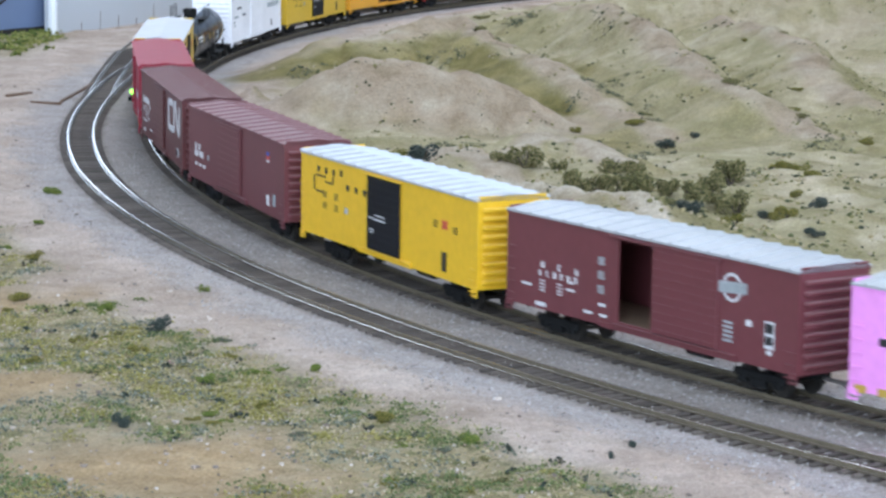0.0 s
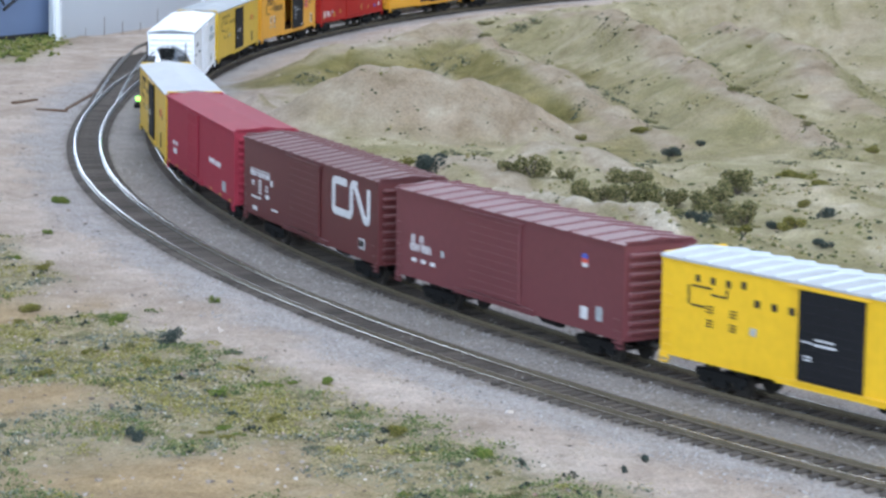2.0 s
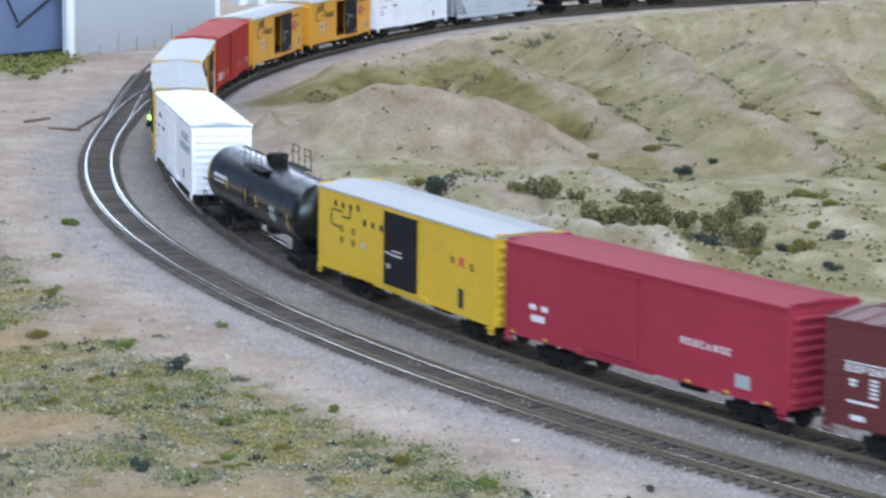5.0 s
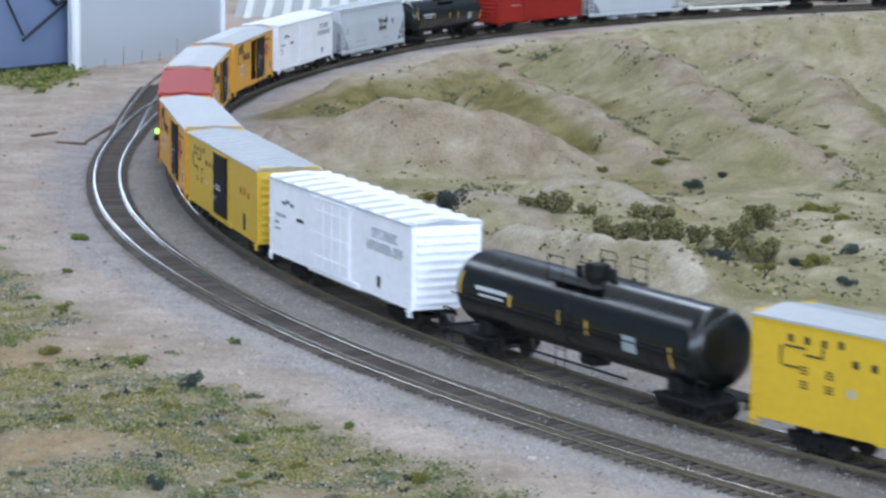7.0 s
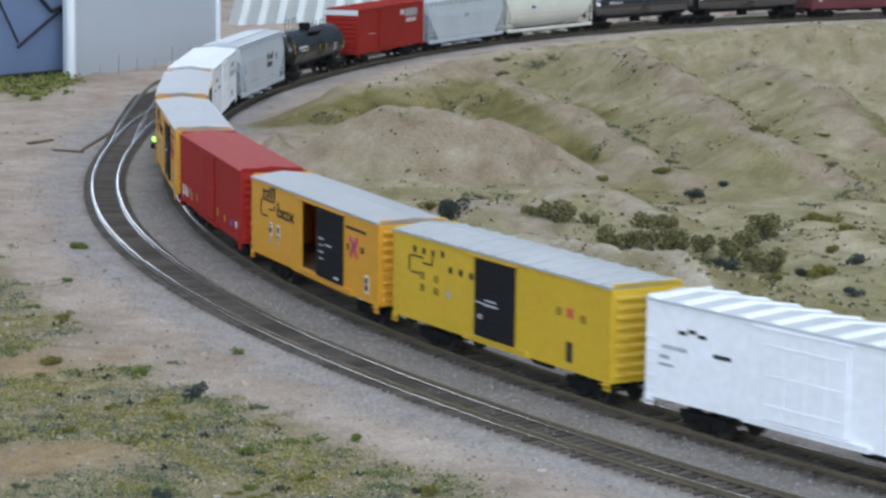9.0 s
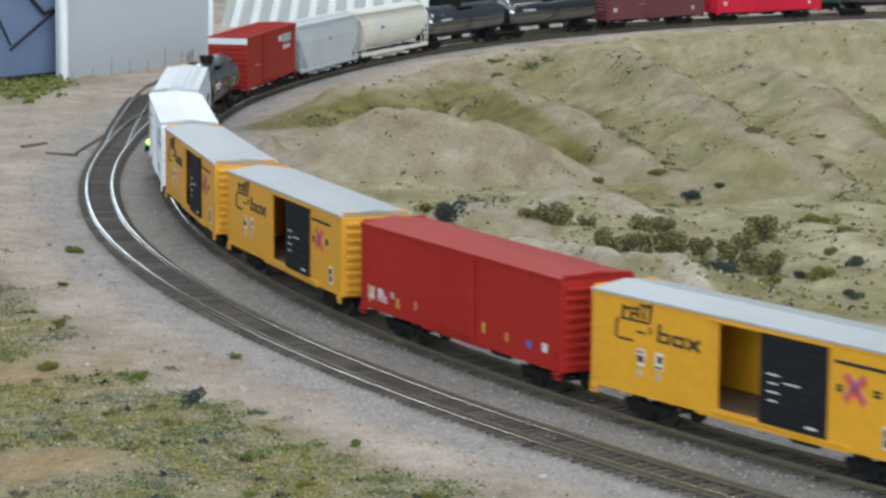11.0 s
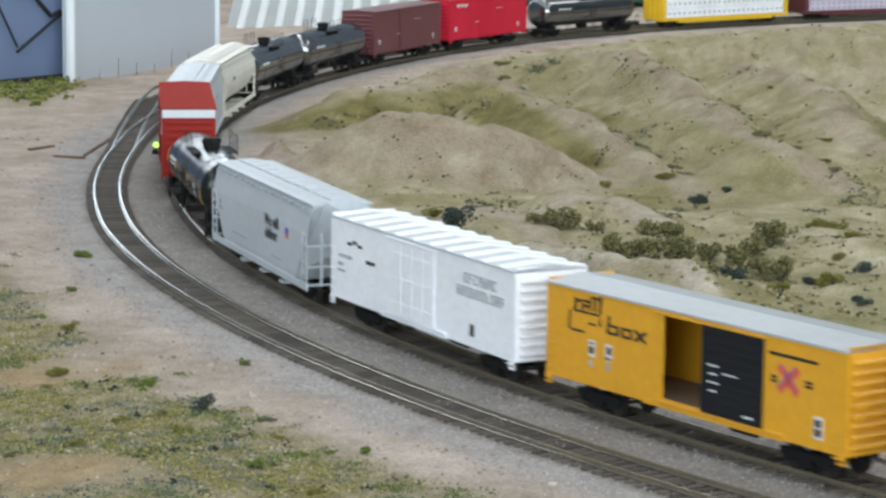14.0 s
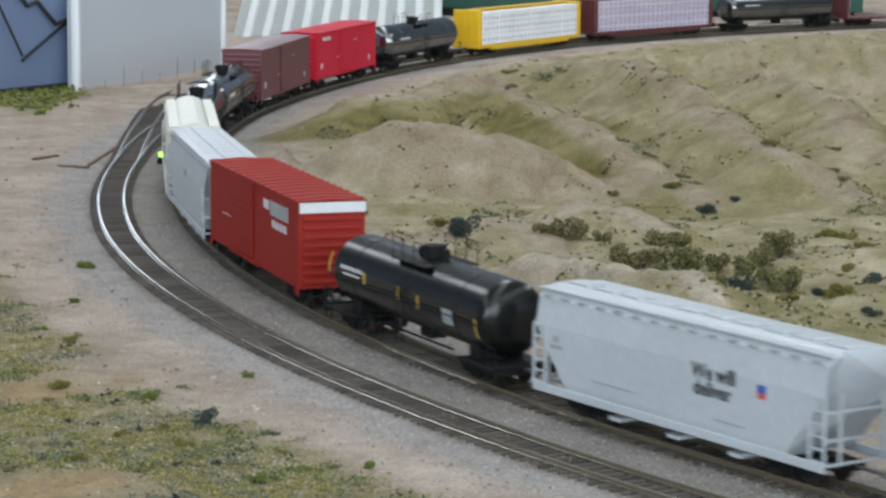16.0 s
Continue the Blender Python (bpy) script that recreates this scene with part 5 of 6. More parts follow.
# ballast stones by the rails and pebbles on the sand
x, y = scatter(90000, -0.40, 0.35, 0.90, 2.6, lambda x, y: (np.abs(rail_gap(x, y) - 0.034) < 0.075 + 0.012 * value_noise(x * 40, y * 40, 31)) * np.clip(1.9 - 0.75 * y, 0.12, 1))
sz = RNG.uniform(0.00025, 0.00065, len(x))
z = ground_z(x, y) + sz * 0.25
tagged(new("ballast", crumbs("ballast", np.c_[x, y, z], sz, CUBE, STONE, RNG)), "grey crushed ballast stones", "gravel", kind="stuff")
x, y = scatter(16000, -0.45, 0.3, 0.88, 2.4, lambda x, y: (rail_gap(x, y) > 0.09) * np.clip(1.7 - 0.6 * y, 0.1, 1))
sz = RNG.uniform(0.0002, 0.00075, len(x)) * RNG.choice([1, 1, 1, 1.8], len(x))
z = ground_z(x, y) + sz * 0.2
tagged(new("pebbles", crumbs("pebbles", np.c_[x, y, z], sz, CUBE, SAND, RNG)), "sand-coloured pebbles and grit", "gravel", kind="stuff")

SAGE = leafy("sage_leaves", [(0.0, (0.046, 0.050, 0.023)), (0.35, (0.112, 0.111, 0.045)), (0.7, (0.198, 0.175, 0.072)), (1.0, (0.317, 0.268, 0.134))])
DARK = leafy("dark_leaves", [(0.0, (0.028, 0.038, 0.032)), (0.6, (0.056, 0.070, 0.060)), (1.0, (0.10, 0.112, 0.095))])
LIME = leafy("lime_leaves", [(0.0, (0.06, 0.10, 0.020)), (0.6, (0.14, 0.18, 0.035)), (1.0, (0.24, 0.24, 0.07))])
OLIVE = leafy("olive_leaves", [(0.0, (0.07, 0.075, 0.018)), (0.6, (0.17, 0.155, 0.035)), (1.0, (0.28, 0.23, 0.07))])
M_TWIG = mat("twig_brown", (0.09, 0.07, 0.05), 0.9, 0, 0.2, 400, 0.2)


def bush(x, y, wide, tall, leaves, label, group):
    z = float(ground_z(x, y))
    ob = tagged(new("bush"), label, "bush", group)
    ob.location = (x, y, z - 0.0006)
    bm = B()
    for k in range(5):
        a = k * 1.26 + RNG.uniform(-0.4, 0.4)
        tube(bm, (0, 0, 0), (0.45 * wide * math.cos(a), 0.45 * wide * math.sin(a), tall * RNG.uniform(0.5, 0.8)), wide * 0.05, 5, wide * 0.02)
    part("stem", bm, M_TWIG, ob)
    lumps = RNG.integers(5, 9)
    P = []
    for k in range(lumps):
        a, q = RNG.uniform(0, 2 * np.pi), RNG.uniform(0.15, 0.72)
        c = np.array([q * wide * math.cos(a), q * wide * math.sin(a), tall * RNG.uniform(0.25, 0.78)])
        g = RNG.normal(0, 1, (170, 3))
        g /= np.linalg.norm(g, axis=1)[:, None]
        P.append(c + g * RNG.uniform(0.55, 1.12, (170, 1)) * [wide * 0.36, wide * 0.36, tall * 0.30])
    P = np.concatenate(P)
    P = P[P[:, 2] > 0.0002]
    new_leaf = new("crown", crumbs("crown", P, RNG.uniform(0.025, 0.085, len(P)) * (wide * tall) ** 0.5, OCTA, leaves, RNG))
    new_leaf.parent = ob
    return ob


SAGE_L, G1 = "olive-green sage bush growing on the slope", "sage bushes on the slope"
for x, y, w, h in ((0.048, 1.637, 0.014, 0.014), (0.033, 1.640, 0.007, 0.007), (0.075, 1.543, 0.013, 0.015), (0.086, 1.552, 0.009, 0.011), (0.100, 1.643, 0.012, 0.012), (0.112, 1.650, 0.010, 0.011), (0.107, 1.512, 0.014, 0.016), (0.096, 1.520, 0.009, 0.012), (0.126, 1.529, 0.010, 0.010), (0.137, 1.506, 0.011, 0.013), (0.151, 1.545, 0.010, 0.013), (0.157, 1.464, 0.013, 0.014), (0.148, 1.472, 0.009, 0.010), (0.168, 1.605, 0.013, 0.016), (0.068, 1.643, 0.008, 0.008), (0.118, 1.470, 0.007, 0.007)):
    bush(x, y, w, h, SAGE, SAGE_L, G1)
for x, y, w, h in ((0.205, 1.499, 0.008, 0.008), (-0.014, 1.634, 0.011, 0.014), (0.132, 1.462, 0.010, 0.007), (0.156, 1.93, 0.009, 0.008), (0.070, 1.652, 0.007, 0.006), (0.182, 2.0, 0.006, 0.005), (0.215, 1.70, 0.005, 0.005), (0.120, 1.452, 0.008, 0.006), (0.172, 1.452, 0.007, 0.005), (0.130, 1.80, 0.005, 0.005), (0.19, 1.40, 0.006, 0.005)):
    bush(x, y, w, h, DARK, "small dark blue-green bush on the hillside", "dark bushes")
for x, y, w, h in ((0.216, 1.77, 0.012, 0.011), (0.228, 1.765, 0.008, 0.007), (-0.026, 1.815, 0.010, 0.007), (0.097, 2.03, 0.006, 0.005), (0.18, 1.44, 0.009, 0.007), (0.30, 1.95, 0.009, 0.007), (0.105, 1.90, 0.007, 0.005), (0.20, 1.56, 0.007, 0.005), (0.22, 1.62, 0.008, 0.005), (0.15, 1.405, 0.008, 0.006)):
    bush(x, y, w, h, OLIVE, "low yellow-olive bush on the hillside", "olive bushes")
for k in range(26):
    x, y = RNG.uniform(0.0, 0.36), RNG.uniform(2.0, 2.9)
    w = RNG.uniform(0.004, 0.010)
    if rail_gap(x, y) < -0.1:
        bush(x, y, w, w * 0.5, (SAGE, OLIVE, SAGE)[k % 3], "small scrub bush on the far hillside", "far scrub bushes")
G2 = "small shrubs on the sand"
bush(-0.224, 1.512, 0.0034, 0.0042, LIME, "tiny green shrub standing on bare sand", G2)
bush(-0.115, 1.316, 0.0032, 0.0046, LIME, "tiny green shrub standing on bare sand", G2)
bush(-0.124, 1.199, 0.0062, 0.0086, DARK, "dark green shrub at the edge of the turf", G2)
bush(-0.141, 1.192, 0.0030, 0.0040, SAGE, "small olive shrub at the edge of the turf", G2)
bush(-0.121, 1.020, 0.0042, 0.0062, DARK, "dark green shrub at the edge of the turf", G2)
bush(0.0630, 0.978, 0.0022, 0.0034, DARK, "dark green shrub at the edge of the turf", G2)
bush(0.0710, 0.995, 0.0022, 0.0034, DARK, "dark green shrub at the edge of the turf", G2)
bush(-0.193, 1.05, 0.0040, 0.0060, DARK, "dark green shrub at the edge of the turf", G2)
for x, y, w in ((-0.172, 1.135, 0.005), (-0.095, 1.10, 0.006), (-0.07, 1.055, 0.005), (-0.155, 1.26, 0.006), (-0.20, 1.29, 0.006), (-0.13, 1.16, 0.006), (-0.052, 1.12, 0.004), (-0.21, 1.40, 0.006), (-0.235, 1.64, 0.007), (-0.02, 1.03, 0.006), (0.01, 0.99, 0.006)):
    bush(x, y, w, w * 0.8, LIME if RNG.uniform() < 0.5 else OLIVE, "low green tuft in the turf", "green tufts")

# soft low tufts all over the foreground turf
GREYLEAF = leafy("grey_leaves", [(0.0, (0.07, 0.078, 0.055)), (0.6, (0.13, 0.138, 0.095)), (1.0, (0.21, 0.21, 0.15))])
x, y = scatter(420, -0.27, 0.10, 0.90, 1.50, lambda x, y: turf_cover(x, y) ** 1.5 * (rail_gap(x, y) > 0.14) * (1 - bare_sand(x, y)))
for k, (tx, ty) in enumerate(zip(x[:110].tolist(), y[:110].tolist())):
    w = RNG.uniform(0.0022, 0.0052)
    kind = k % 4
    words = ("low green tuft in the turf", "low yellow-olive tuft in the turf", "low grey-green tuft in the turf", "low sage-coloured tuft in the turf")[kind]
    bush(tx, ty, w, w * RNG.uniform(0.35, 0.6), (LIME, OLIVE, GREYLEAF, SAGE)[kind], words, "green tufts")


# ---- the train, from its front ----
def glyphs(c, u, v, n, w, h, step, seed, t=0.0009, L=0.19, Hs=0.041):
    """Plain strokes in the size of n characters."""
    rng = random.Random(seed)
    out = []
    for k in range(n):
        x = u + k * step / L
        out.append((c, x - w / 2 / L, v, t, h))
        for q in rng.sample((-1, 0, 1), 2):
            out.append((c, x, v + q * (h - t) / 2 / Hs, w, t))
        if rng.random() < 0.6:
            out.append((c, x + w / 2 / L, v, t, h))
    return out


def bars(c, u, v, n, w=0.0028, h=0.0030, gap=0.0014):
    return row_of(c, u, v, n, w, h, gap)


railbox_marks = (
    [("K", 0.072, 0.66, 0.0011, 0.0078, 6), ("K", 0.100, 0.555, 0.0100, 0.0010), ("K", 0.130, 0.765, 0.0190, 0.0009), ("K", 0.150, 0.655, 0.0050, 0.0009), ("K", 0.178, 0.69, 0.0010, 0.0030)]
    + [("K", 0.092, 0.84, 0.0014, 0.0052, 8), ("K", 0.104, 0.875, 0.0034, 0.0014), ("K", 0.128, 0.885, 0.0050, 0.0011), ("K", 0.128, 0.835, 0.0050, 0.0011), ("K", 0.141, 0.855, 0.0012, 0.0052, 8), ("K", 0.118, 0.815, 0.0012, 0.0030), ("K", 0.158, 0.855, 0.0013, 0.0054, 8), ("K", 0.178, 0.880, 0.0014, 0.0080, 8), ("K", 0.160, 0.935, 0.0060, 0.0010)]
    + [("K", 0.206, 0.690, 0.0015, 0.0078, 6), ("K", 0.222, 0.690, 0.0052, 0.0011), ("K", 0.222, 0.610, 0.0052, 0.0011), ("K", 0.236, 0.650, 0.0014, 0.0042), ("K", 0.252, 0.650, 0.0014, 0.0046), ("K", 0.266, 0.690, 0.0052, 0.0011), ("K", 0.266, 0.608, 0.0052, 0.0011), ("K", 0.281, 0.650, 0.0014, 0.0046), ("K", 0.312, 0.650, 0.0086, 0.0014, 32), ("K", 0.312, 0.650, 0.0086, 0.0016, -32)]
    + [("W", 0.15, 0.40, 0.0044, 0.0072), ("W", 0.207, 0.40, 0.0044, 0.0072), ("K", 0.15, 0.385, 0.0034, 0.0030), ("K", 0.210, 0.42, 0.0026, 0.0032), ("K", 0.15, 0.455, 0.0030, 0.0010), ("K", 0.207, 0.335, 0.0034, 0.0010)]
    + [("G", 0.147, 0.24, 0.0024, 0.0030), ("G", 0.205, 0.24, 0.0024, 0.0030)]
    + [("K", 0.660 + 0.0165 * k, 0.825, 0.0024, 0.0013) for k in range(14)]
    + [("R", 0.745, 0.60, 0.0150, 0.0036, 42), ("R", 0.745, 0.60, 0.0150, 0.0036, -42), ("B", 0.754, 0.622, 0.0130, 0.0005, 42), ("B", 0.736, 0.622, 0.0130, 0.0005, -42)]
    + [("K", 0.675, 0.60, 0.003, 0.0012), ("K", 0.675, 0.56, 0.003, 0.0012), ("K", 0.845, 0.62, 0.004, 0.0012), ("K", 0.845, 0.58, 0.004, 0.0012)]
    + [("W", 0.895, 0.21, 0.0052, 0.0090), ("K", 0.895, 0.255, 0.0036, 0.0030), ("K", 0.895, 0.165, 0.0036, 0.0030)]
)
yellow_marks = (
    [("K", 0.085, 0.66, 0.0009, 0.0075), ("K", 0.115, 0.565, 0.0085, 0.0008), ("K", 0.125, 0.76, 0.0115, 0.0008), ("K", 0.175, 0.70, 0.0090, 0.0008), ("K", 0.20, 0.74, 0.0008, 0.0040)]
    + [("K", 0.112 + 0.046 * k, 0.84 + 0.02 * (k == 3), 0.0024, 0.0030) for k in range(4)]
    + [("K", 0.290 + 0.050 * k, 0.705, 0.0030, 0.0030) for k in range(3)]
    + [("K", 0.15 + 0.07 * (k % 2), 0.58 - 0.030 * (k // 2) - 0.05 * (k // 6), 0.0040, 0.0005) for k in range(12)] + bars("G", 0.275, 0.42, 2, 0.0014, 0.0032, 0.0005)
    + [("R", 0.765, 0.62, 0.0062, 0.0018, 35), ("R", 0.765, 0.62, 0.0062, 0.0018, -35), *[("K", 0.69, 0.64 - 0.03 * k, 0.0040, 0.0005) for k in range(3)], *[("K", 0.855, 0.62 - 0.03 * k, 0.0040, 0.0005) for k in range(3)]]
    + [("K", 0.765, 0.20, 0.0046, 0.0090), ("W", 0.765, 0.215, 0.0036, 0.0010)]
)
def moved(specs, f):
    """The same marks at other places along the side."""
    return [(q[0], f(q[1]), *q[2:]) for q in specs]


railbox_marks = moved(railbox_marks, lambda u: u * 1.065 + 0.010 if u < 0.5 else 0.825 + (u - 0.745) * 0.62)
yellow_marks = moved(yellow_marks, lambda u: u if u < 0.5 else 0.832 + (u - 0.765) * 0.62)
door_ticks = [("D", 0.44, 0.45, 0.006, 0.0006), ("D", 0.49, 0.49, 0.010, 0.0006), ("D", 0.443, 0.31, 0.004, 0.0006), ("D", 0.443, 0.28, 0.004, 0.0006), ("D", 0.49, 0.44, 0.012, 0.0008)]
cnw_marks = (
    glyphs("W", 0.12, 0.485, 3, 0.0018, 0.0026, 0.0120, 7, 0.0005) + glyphs("W", 0.112, 0.395, 6, 0.0014, 0.0026, 0.0050, 8, 0.0005)
    + [("W", 0.12 + 0.065 * (k % 2), 0.31 - 0.035 * (k // 2), 0.0038, 0.0005) for k in range(8)] + [("W", 0.06, 0.24, 0.007, 0.0010), ("W", 0.115, 0.055, 0.0075, 0.0018), ("W", 0.225, 0.36, 0.004, 0.001), ("W", 0.225, 0.28, 0.006, 0.001)]
    + [("G", 0.335, 0.70 - 0.03 * k - 0.06 * (k // 3), 0.0042, 0.0008) for k in range(9)] + [("W", 0.34, 0.21, 0.005, 0.0012), ("W", 0.29, 0.10, 0.006, 0.0012), ("W", 0.345, 0.10, 0.005, 0.0012)]
    + [*[("W", 0.775 + 0.0052 / 0.19 * math.cos(a), 0.71 + 0.0052 / 0.041 * math.sin(a), 0.0030, 0.0012, -math.degrees(a) - 90) for a in [k * math.pi / 7 for k in range(14)]], ("G", 0.775, 0.71, 0.0180, 0.0046, -4)]
    + [("G", 0.765, 0.36 - 0.045 * k, 0.0058, 0.0010) for k in range(5)] + [("W", 0.83, 0.40, 0.003, 0.0024), ("W", 0.895, 0.33, 0.0056, 0.0110), ("K", 0.895, 0.395, 0.0046, 0.0040), ("K", 0.895, 0.275, 0.0046, 0.0036), ("W", 0.895, 0.16, 0.003, 0.0018)]
)
cnw_marks = moved(cnw_marks, lambda u: u + 0.018)
up_marks = glyphs("W", 0.085, 0.47, 2, 0.0022, 0.0036, 0.0076, 25, 0.0007) + glyphs("W", 0.078, 0.37, 6, 0.0016, 0.0036, 0.0034, 6, 0.0006) + [("G", 0.225, 0.37, 0.0026, 0.0030)] + [("W", 0.09 + 0.045 * k, 0.22, 0.0042, 0.0018) for k in range(3)] + [("R", 0.845, 0.745, 0.0042, 0.0022), ("W", 0.845, 0.70, 0.0042, 0.0018), ("B", 0.845, 0.79, 0.0042, 0.0020), ("W", 0.845, 0.19, 0.0052, 0.0055), ("G", 0.905, 0.22, 0.0046, 0.0062)]
cn_marks = (
    glyphs("W", 0.062, 0.565, 8, 0.0018, 0.0028, 0.0038, 10, 0.0006) + [("W", 0.13, 0.62, 0.030, 0.0005), ("W", 0.075, 0.45, 0.0036, 0.0010), ("W", 0.075, 0.41, 0.0030, 0.0010), *[("W", 0.13, 0.48 - 0.04 * k, 0.0040, 0.0009) for k in range(5)], ("W", 0.185, 0.43, 0.0034, 0.0009), ("W", 0.185, 0.38, 0.0040, 0.0009), ("W", 0.10, 0.25, 0.0150, 0.0010), ("W", 0.19, 0.30, 0.0050, 0.0020), ("W", 0.09, 0.10, 0.007, 0.002), ("W", 0.25, 0.16, 0.009, 0.001), ("W", 0.225, 0.50, 0.0030, 0.0030)]
    + [("Y", 0.435, 0.155, 0.0090, 0.0012), ("Y", 0.535, 0.155, 0.0090, 0.0012), ("W", 0.41, 0.56, 0.008, 0.0006), ("W", 0.45, 0.60, 0.007, 0.0006), ("W", 0.44, 0.36, 0.002, 0.0020)]
    + [("W", 0.892, 0.19, 0.0075, 0.0050), ("K", 0.892, 0.19, 0.0060, 0.0036), ("W", 0.845, 0.90, 0.006, 0.0018)]
)
rose_marks = [("W", 0.11 + 0.045 * k, 0.36, 0.0048, 0.0024) for k in range(2)] + [("W", 0.13, 0.24, 0.0100, 0.0030), ("W", 0.45, 0.75, 0.0050, 0.0042), ("W", 0.45, 0.45, 0.0060, 0.0006)] + glyphs("W", 0.660, 0.43, 8, 0.0018, 0.0030, 0.0042, 9, 0.0006) + [("G", 0.86, 0.17, 0.0090, 0.0055)] + [("Y", 0.03 + 0.13 * k, 0.03, 0.0032, 0.0012) for k in range(8)]
red_marks = glyphs("W", 0.050, 0.24, 2, 0.0020, 0.0030, 0.0034, 21, 0.0007) + glyphs("W", 0.105, 0.24, 2, 0.0020, 0.0030, 0.0034, 22, 0.0007) + glyphs("W", 0.050, 0.16, 2, 0.0020, 0.0030, 0.0034, 23, 0.0007) + glyphs("W", 0.105, 0.16, 3, 0.0020, 0.0030, 0.0034, 24, 0.0007) + [("G", 0.175, 0.24, 0.003, 0.003), ("W", 0.46, 0.44, 0.008, 0.0005)] + [("Y", 0.05, 0.18, 0.0016, 0.0085), ("Y", 0.205, 0.17, 0.0024, 0.0050), ("Y", 0.30, 0.21, 0.0016, 0.0040), ("Y", 0.645, 0.22, 0.0022, 0.0048), ("Y", 0.755, 0.20, 0.0016, 0.0040), ("Y", 0.50, 0.03, 0.006, 0.0008), ("B", 0.86, 0.20, 0.0040, 0.0034), ("W", 0.93, 0.22, 0.0040, 0.0040)]
white_marks = (
    [("K", 0.115 + 0.030 * k, 0.72 + 0.03 * (k == 1), 0.0046, 0.0016) for k in range(3)] + bars("G", 0.055, 0.545, 7, 0.0014, 0.0018, 0.0008) + bars("K", 0.215, 0.56, 6, 0.0013, 0.0018, 0.0004)
    + [("G", 0.06, 0.44, 0.006, 0.0016), ("G", 0.065, 0.36, 0.009, 0.0012), ("G", 0.38, 0.60, 0.0040, 0.0020), ("G", 0.38, 0.54, 0.0055, 0.0020), ("G", 0.545, 0.77, 0.0042, 0.0040), ("G", 0.545, 0.83, 0.0020, 0.0030)]
    + [("G", 0.545, 0.58 - 0.05 * k, 0.0050, 0.0014) for k in range(4)]
    + glyphs("G", 0.757, 0.77, 7, 0.0026, 0.0048, 0.0046, 3) + glyphs("G", 0.722, 0.61, 10, 0.0026, 0.0048, 0.0046, 4)
    + [("K", 0.792, 0.19, 0.0036, 0.0056)]
)
hop_marks = [("G", 0.085, 0.52, 0.004, 0.003), ("G", 0.085, 0.44, 0.009, 0.002), ("B", 0.80, 0.56, 0.0050, 0.0034), ("R", 0.80, 0.50, 0.0050, 0.0026), ("G", 0.30, 0.20, 0.03, 0.0008), ("G", 0.70, 0.16, 0.02, 0.0008)]
hop_words = [("We will", 0.572, 0.52, 0.0088), ("deliver", 0.579, 0.36, 0.0088)]
tank_marks = [("W", -0.072 + 0.0030 * k, 0.0035, 0.0018, 0.0018) for k in range(9)] + [("W", -0.060, 0.0005, 0.020, 0.0008), ("Y", -0.087, 0.004, 0.0016, 0.0100), ("Y", -0.044, 0.001, 0.0020, 0.0056), ("Y", -0.004, 0.000, 0.0018, 0.0060), ("Y", 0.018, -0.001, 0.0016, 0.0060), ("G", 0.050, -0.003, 0.0100, 0.0070), ("Y", 0.080, -0.004, 0.0016, 0.0090)]
tall_marks = [("W", 0.08, 0.30, 0.007, 0.002), ("W", 0.08, 0.24, 0.006, 0.002)] + [("W", 0.62, 0.70, 0.02, 0.0006), ("W", 0.35, 0.40, 0.012, 0.0006), ("W", 0.88, 0.22, 0.004, 0.005)]
tallred_marks = [("W", 0.645 + 0.030 * k, 0.80, 0.0048, 0.0050) for k in range(2)] + [("G", 0.72 + 0.032 * k, 0.78, 0.0050, 0.0080) for k in range(6)] + [("W", 0.74 + 0.04 * k, 0.60, 0.0048, 0.0042) for k in range(4)] + [("W", 0.20, 0.42, 0.02, 0.0005)]

RB = dict(door=M_DOORBLK, door_u=(0.553, 0.750), open_u=(0.418, 0.560), specs=railbox_marks + [("D", 0.595, 0.56 - 0.085 * k, 0.007 - 0.002 * (k % 2), 0.0006) for k in range(4)] + [("D", 0.650, 0.50, 0.009, 0.0006), ("D", 0.71, 0.13, 0.006, 0.0009)], ribs=0, inside=M_WOOD, posts=0)

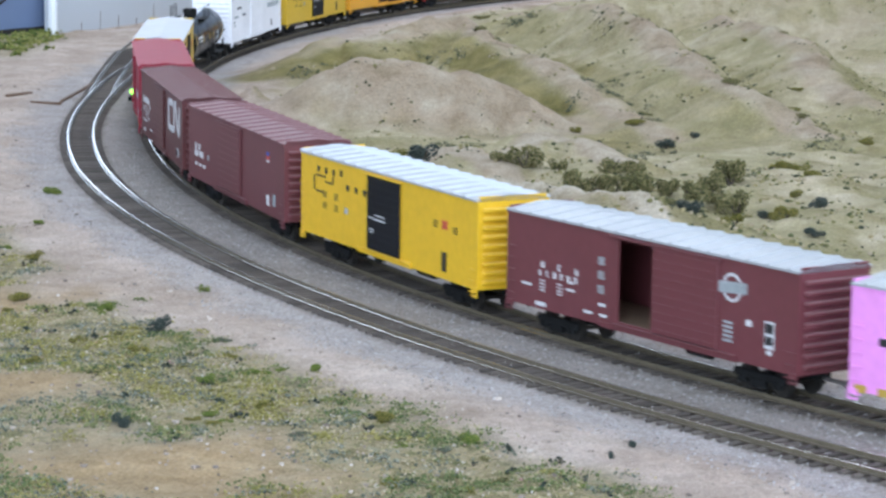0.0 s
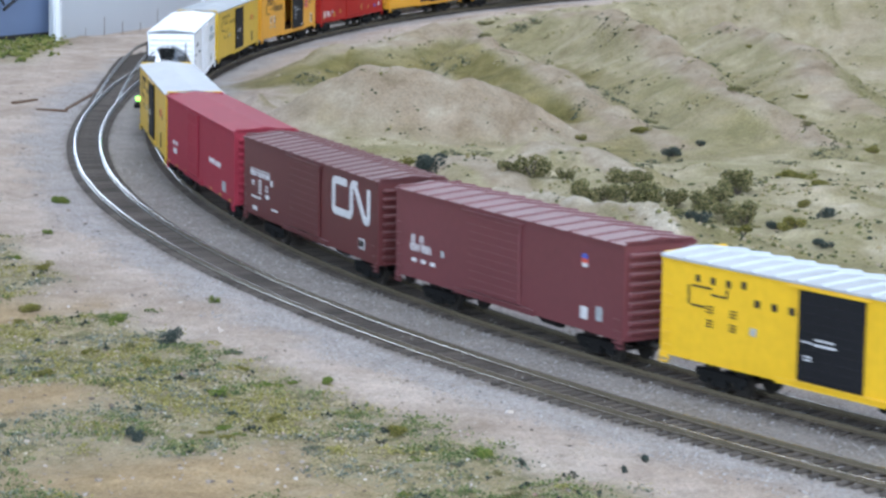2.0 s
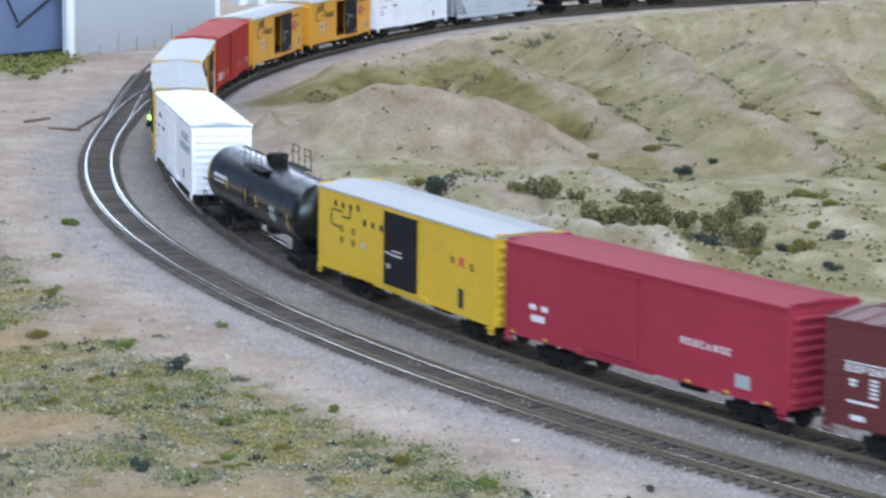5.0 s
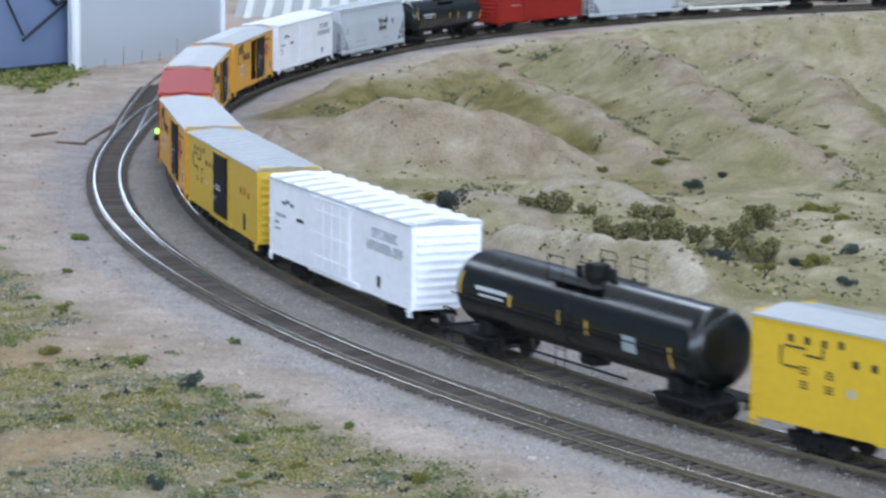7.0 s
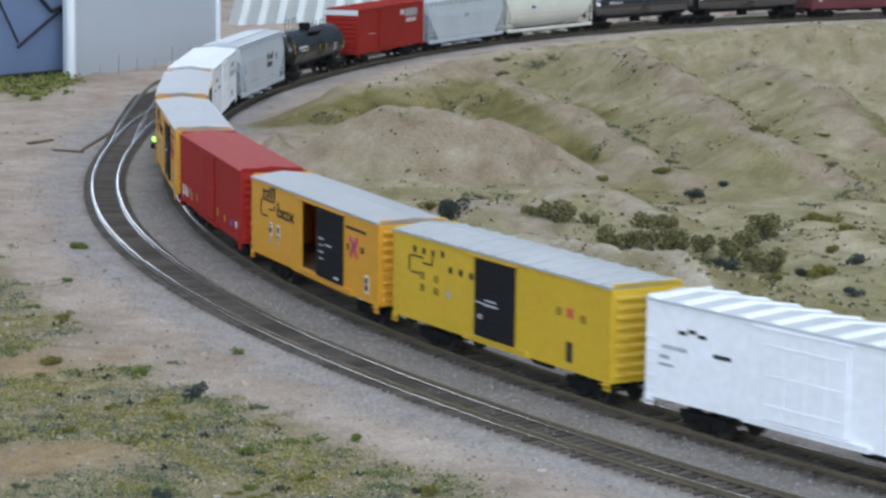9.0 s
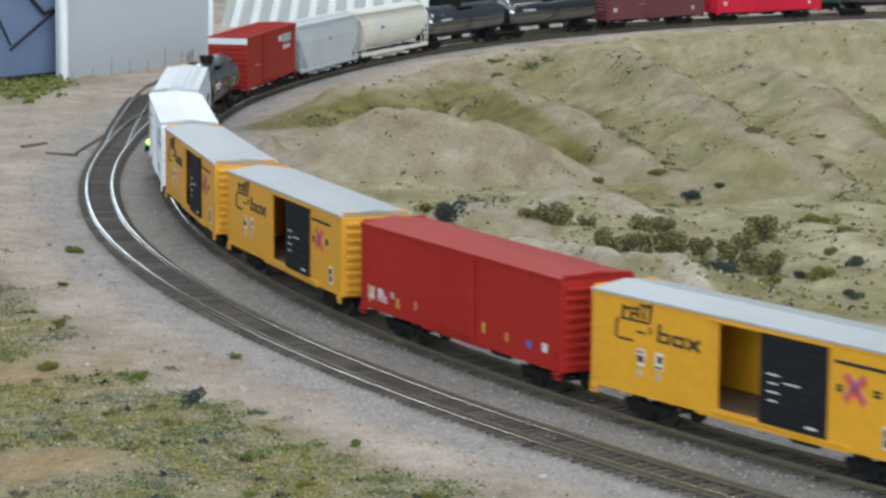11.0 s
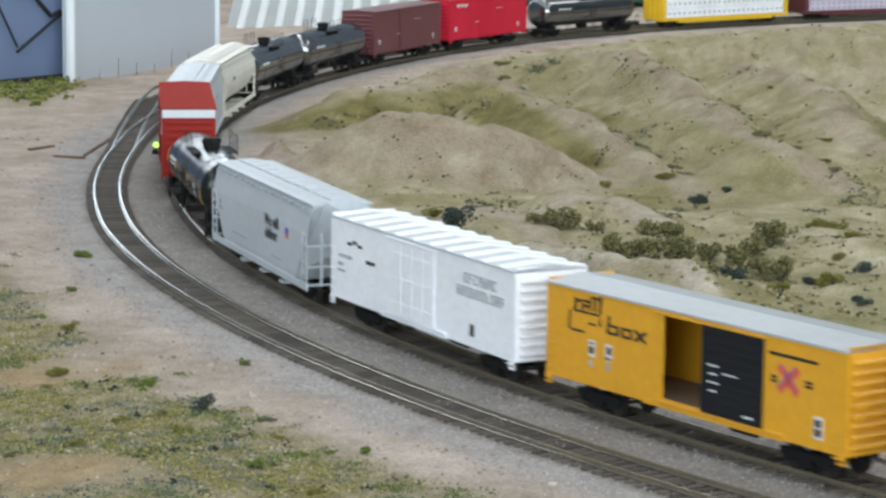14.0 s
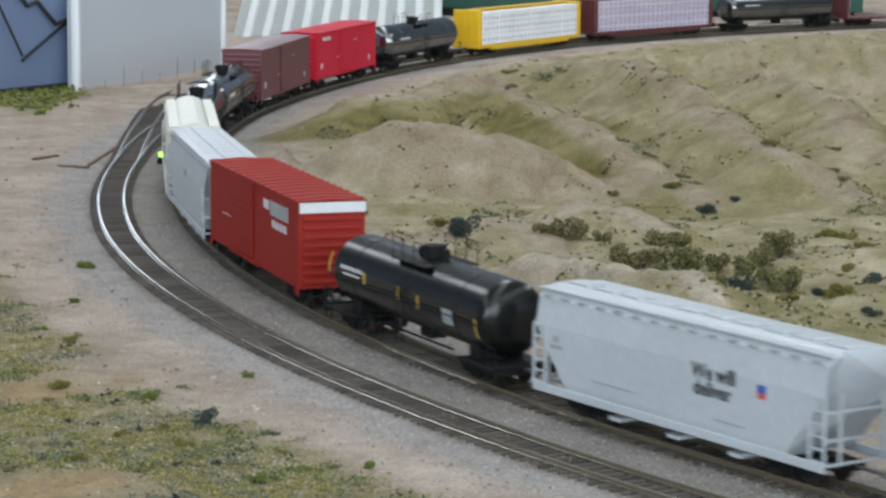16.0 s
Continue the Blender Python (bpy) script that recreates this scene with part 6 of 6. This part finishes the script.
TRAIN = [
    (boxcar("pink boxcar with orange sill marks on the curved track", M_PINK, M_GALV, specs=[("Y", 0.03 + 0.06 * k, 0.03, 0.006, 0.0030) for k in range(15)] + [("K", 0.1, 0.5, 0.01, 0.003)]), 1.258),
    (boxcar("maroon boxcar with pale roof and an open side door", M_MAROON, M_GALV, door_u=(0.535, 0.752), open_u=(0.412, 0.540), specs=cnw_marks, ribs=16), 1.038),
    (boxcar("lemon yellow boxcar with a closed black door", M_YELLOW, M_GALV, door=M_DOORBLK, door_u=(0.412, 0.595), specs=yellow_marks + door_ticks, ribs=15, diagonal=0.8, rib_mat=M_GREY), 0.82),
    (boxcar("plain maroon boxcar with white lettering", M_MAROON, M_MAROON, door_u=(0.35, 0.58), specs=up_marks, ribs=13, diagonal=0.5), 0.602),
    (boxcar("dark oxide brown boxcar with large white emblem", M_BROWN, M_BROWN, door_u=(0.375, 0.60), specs=cn_marks, ribs=17, emblem=([(0.936 - (0.944 - u) * 0.89, v - 0.01) for u, v in [(0.775, 0.87), (0.685, 0.87), (0.672, 0.84), (0.672, 0.52), (0.685, 0.49), (0.80, 0.49), (0.812, 0.53), (0.812, 0.84), (0.826, 0.89), (0.842, 0.86), (0.915, 0.50), (0.932, 0.48), (0.944, 0.52), (0.944, 0.88)]], 0.0038, M_LETW)), 0.389),
    (boxcar("rose red boxcar with plug door and white marks", M_ROSE, M_ROSE, door_u=(0.34, 0.50), specs=rose_marks, ribs=0, plug=True), 0.176),
    (boxcar("ochre yellow boxcar with a gridded black door", M_OCHRE, M_GALV, door=M_DOORBLK, door_u=(0.412, 0.595), specs=yellow_marks + door_ticks, ribs=0), -0.027),
    (tank_car("glossy black tank car with yellow marks and top platform", M_TANK, specs=tank_marks, L=0.212), -0.255),
    (boxcar("white boxcar with ribbed roof and grey lettering", M_WHITE, M_GREY, door_u=(0.36, 0.60), specs=white_marks, ribs=11, diagonal=0.5, plug=True, rib_mat=M_WHITE, rib_wide=0.0034, L=0.199), -0.4865),
    (boxcar("ochre yellow boxcar with a gridded black door", M_OCHRE, M_GALV, door=M_DOORBLK, door_u=(0.412, 0.595), specs=yellow_marks + door_ticks, ribs=13), -0.706),
    (boxcar("orange yellow boxcar with half-open black door", M_ORANGE, M_GALV, **RB), -0.916),
    (boxcar("signal red boxcar with yellow and white marks", M_RED, M_RED, door_u=(0.40, 0.60), specs=red_marks, ribs=0, plug=True, L=0.193), -1.131),
    (boxcar("orange yellow boxcar with half-open black door", M_ORANGE, M_GALV, **RB), -1.348),
    (boxcar("orange yellow boxcar with half-open black door", M_ORANGE, M_GALV, **RB), -1.574),
    (boxcar("white boxcar with ribbed roof and grey lettering", M_WHITE, M_GREY, door_u=(0.36, 0.60), specs=white_marks, ribs=11, diagonal=0.5, plug=True, rib_mat=M_WHITE, rib_wide=0.0034, L=0.199), -1.795),
    (hopper("pale grey covered hopper with dark lettering", M_GREY, specs=hop_marks, words=hop_words), -2.023),
    (tank_car("glossy black tank car with yellow marks and top platform", M_TANK, specs=tank_marks), -2.253),
    (boxcar("tall orange red boxcar with a white end band", M_OXIDE, M_OXIDE, door_u=(0.30, 0.52), specs=tallred_marks, ze=0.0590, end_band=M_LETW, ribs=15, rise=0.0012), -2.48),
    (hopper("pale grey covered hopper", M_GREY, specs=[("G", 0.5, 0.6, 0.012, 0.004)]), -2.693),
    (hopper("cream covered hopper with rounded sides", M_CREAM, specs=[("B", 0.3, 0.6, 0.008, 0.003)], rounded=True), -2.901),
    (tank_car("glossy black tank car with yellow marks and top platform", M_TANK_GLOSS, specs=tank_marks[:9], L=0.212), -3.111),
    (tank_car("glossy black tank car with yellow marks and top platform", M_TANK_GLOSS, specs=tank_marks[:9], L=0.212), -3.321),
    (boxcar("tall dark maroon boxcar", M_MAROON, M_MAROON, specs=tall_marks, ze=0.0575, ribs=0, rise=0.0012, L=0.195), -3.536),
    (boxcar("tall bright red boxcar with white lettering", M_HOT, M_HOT, specs=tall_marks + bars("W", 0.10, 0.85, 6, 0.0030, 0.0036, 0.0012), ze=0.0575, ribs=0, rise=0.0012, L=0.195), -3.758),
    (tank_car("glossy black tank car with yellow marks and top platform", M_TANK_GLOSS, specs=tank_marks[:9], L=0.212), -4.006),
    (lumber_car("yellow lumber car with white wrapped packs", M_YELLOW, M_WHITE, (M_LETG, "tri")), -4.281),
    (lumber_car("maroon lumber car with pale lavender wrapped packs", M_BROWN, mat("lavender_wrap", (0.62, 0.52, 0.66), 0.5, 0, 0.06, 200, 0.05), (M_LETG, "bar")), -4.556),
    (tank_car("glossy black tank car with yellow marks and top platform", M_TANK_GLOSS, specs=tank_marks[:9], L=0.212), -4.811),
    (flat_car("maroon bulkhead flat car with white edge stripes", M_BROWN), -5.046),
]


def car_pose(s, half=0.065):
    a, b = along(s - half), along(s + half)
    d = b - a
    p = (a + b) / 2
    return pose(p[0], p[1], 0, 0, 0, math.degrees(math.atan2(d[1], d[0])))


def motions():
    for car, s0 in TRAIN:
        walk(car, [(t, car_pose(s0 + train_way(t))) for t in np.arange(0, 16.01, 0.5).tolist()])


motions()
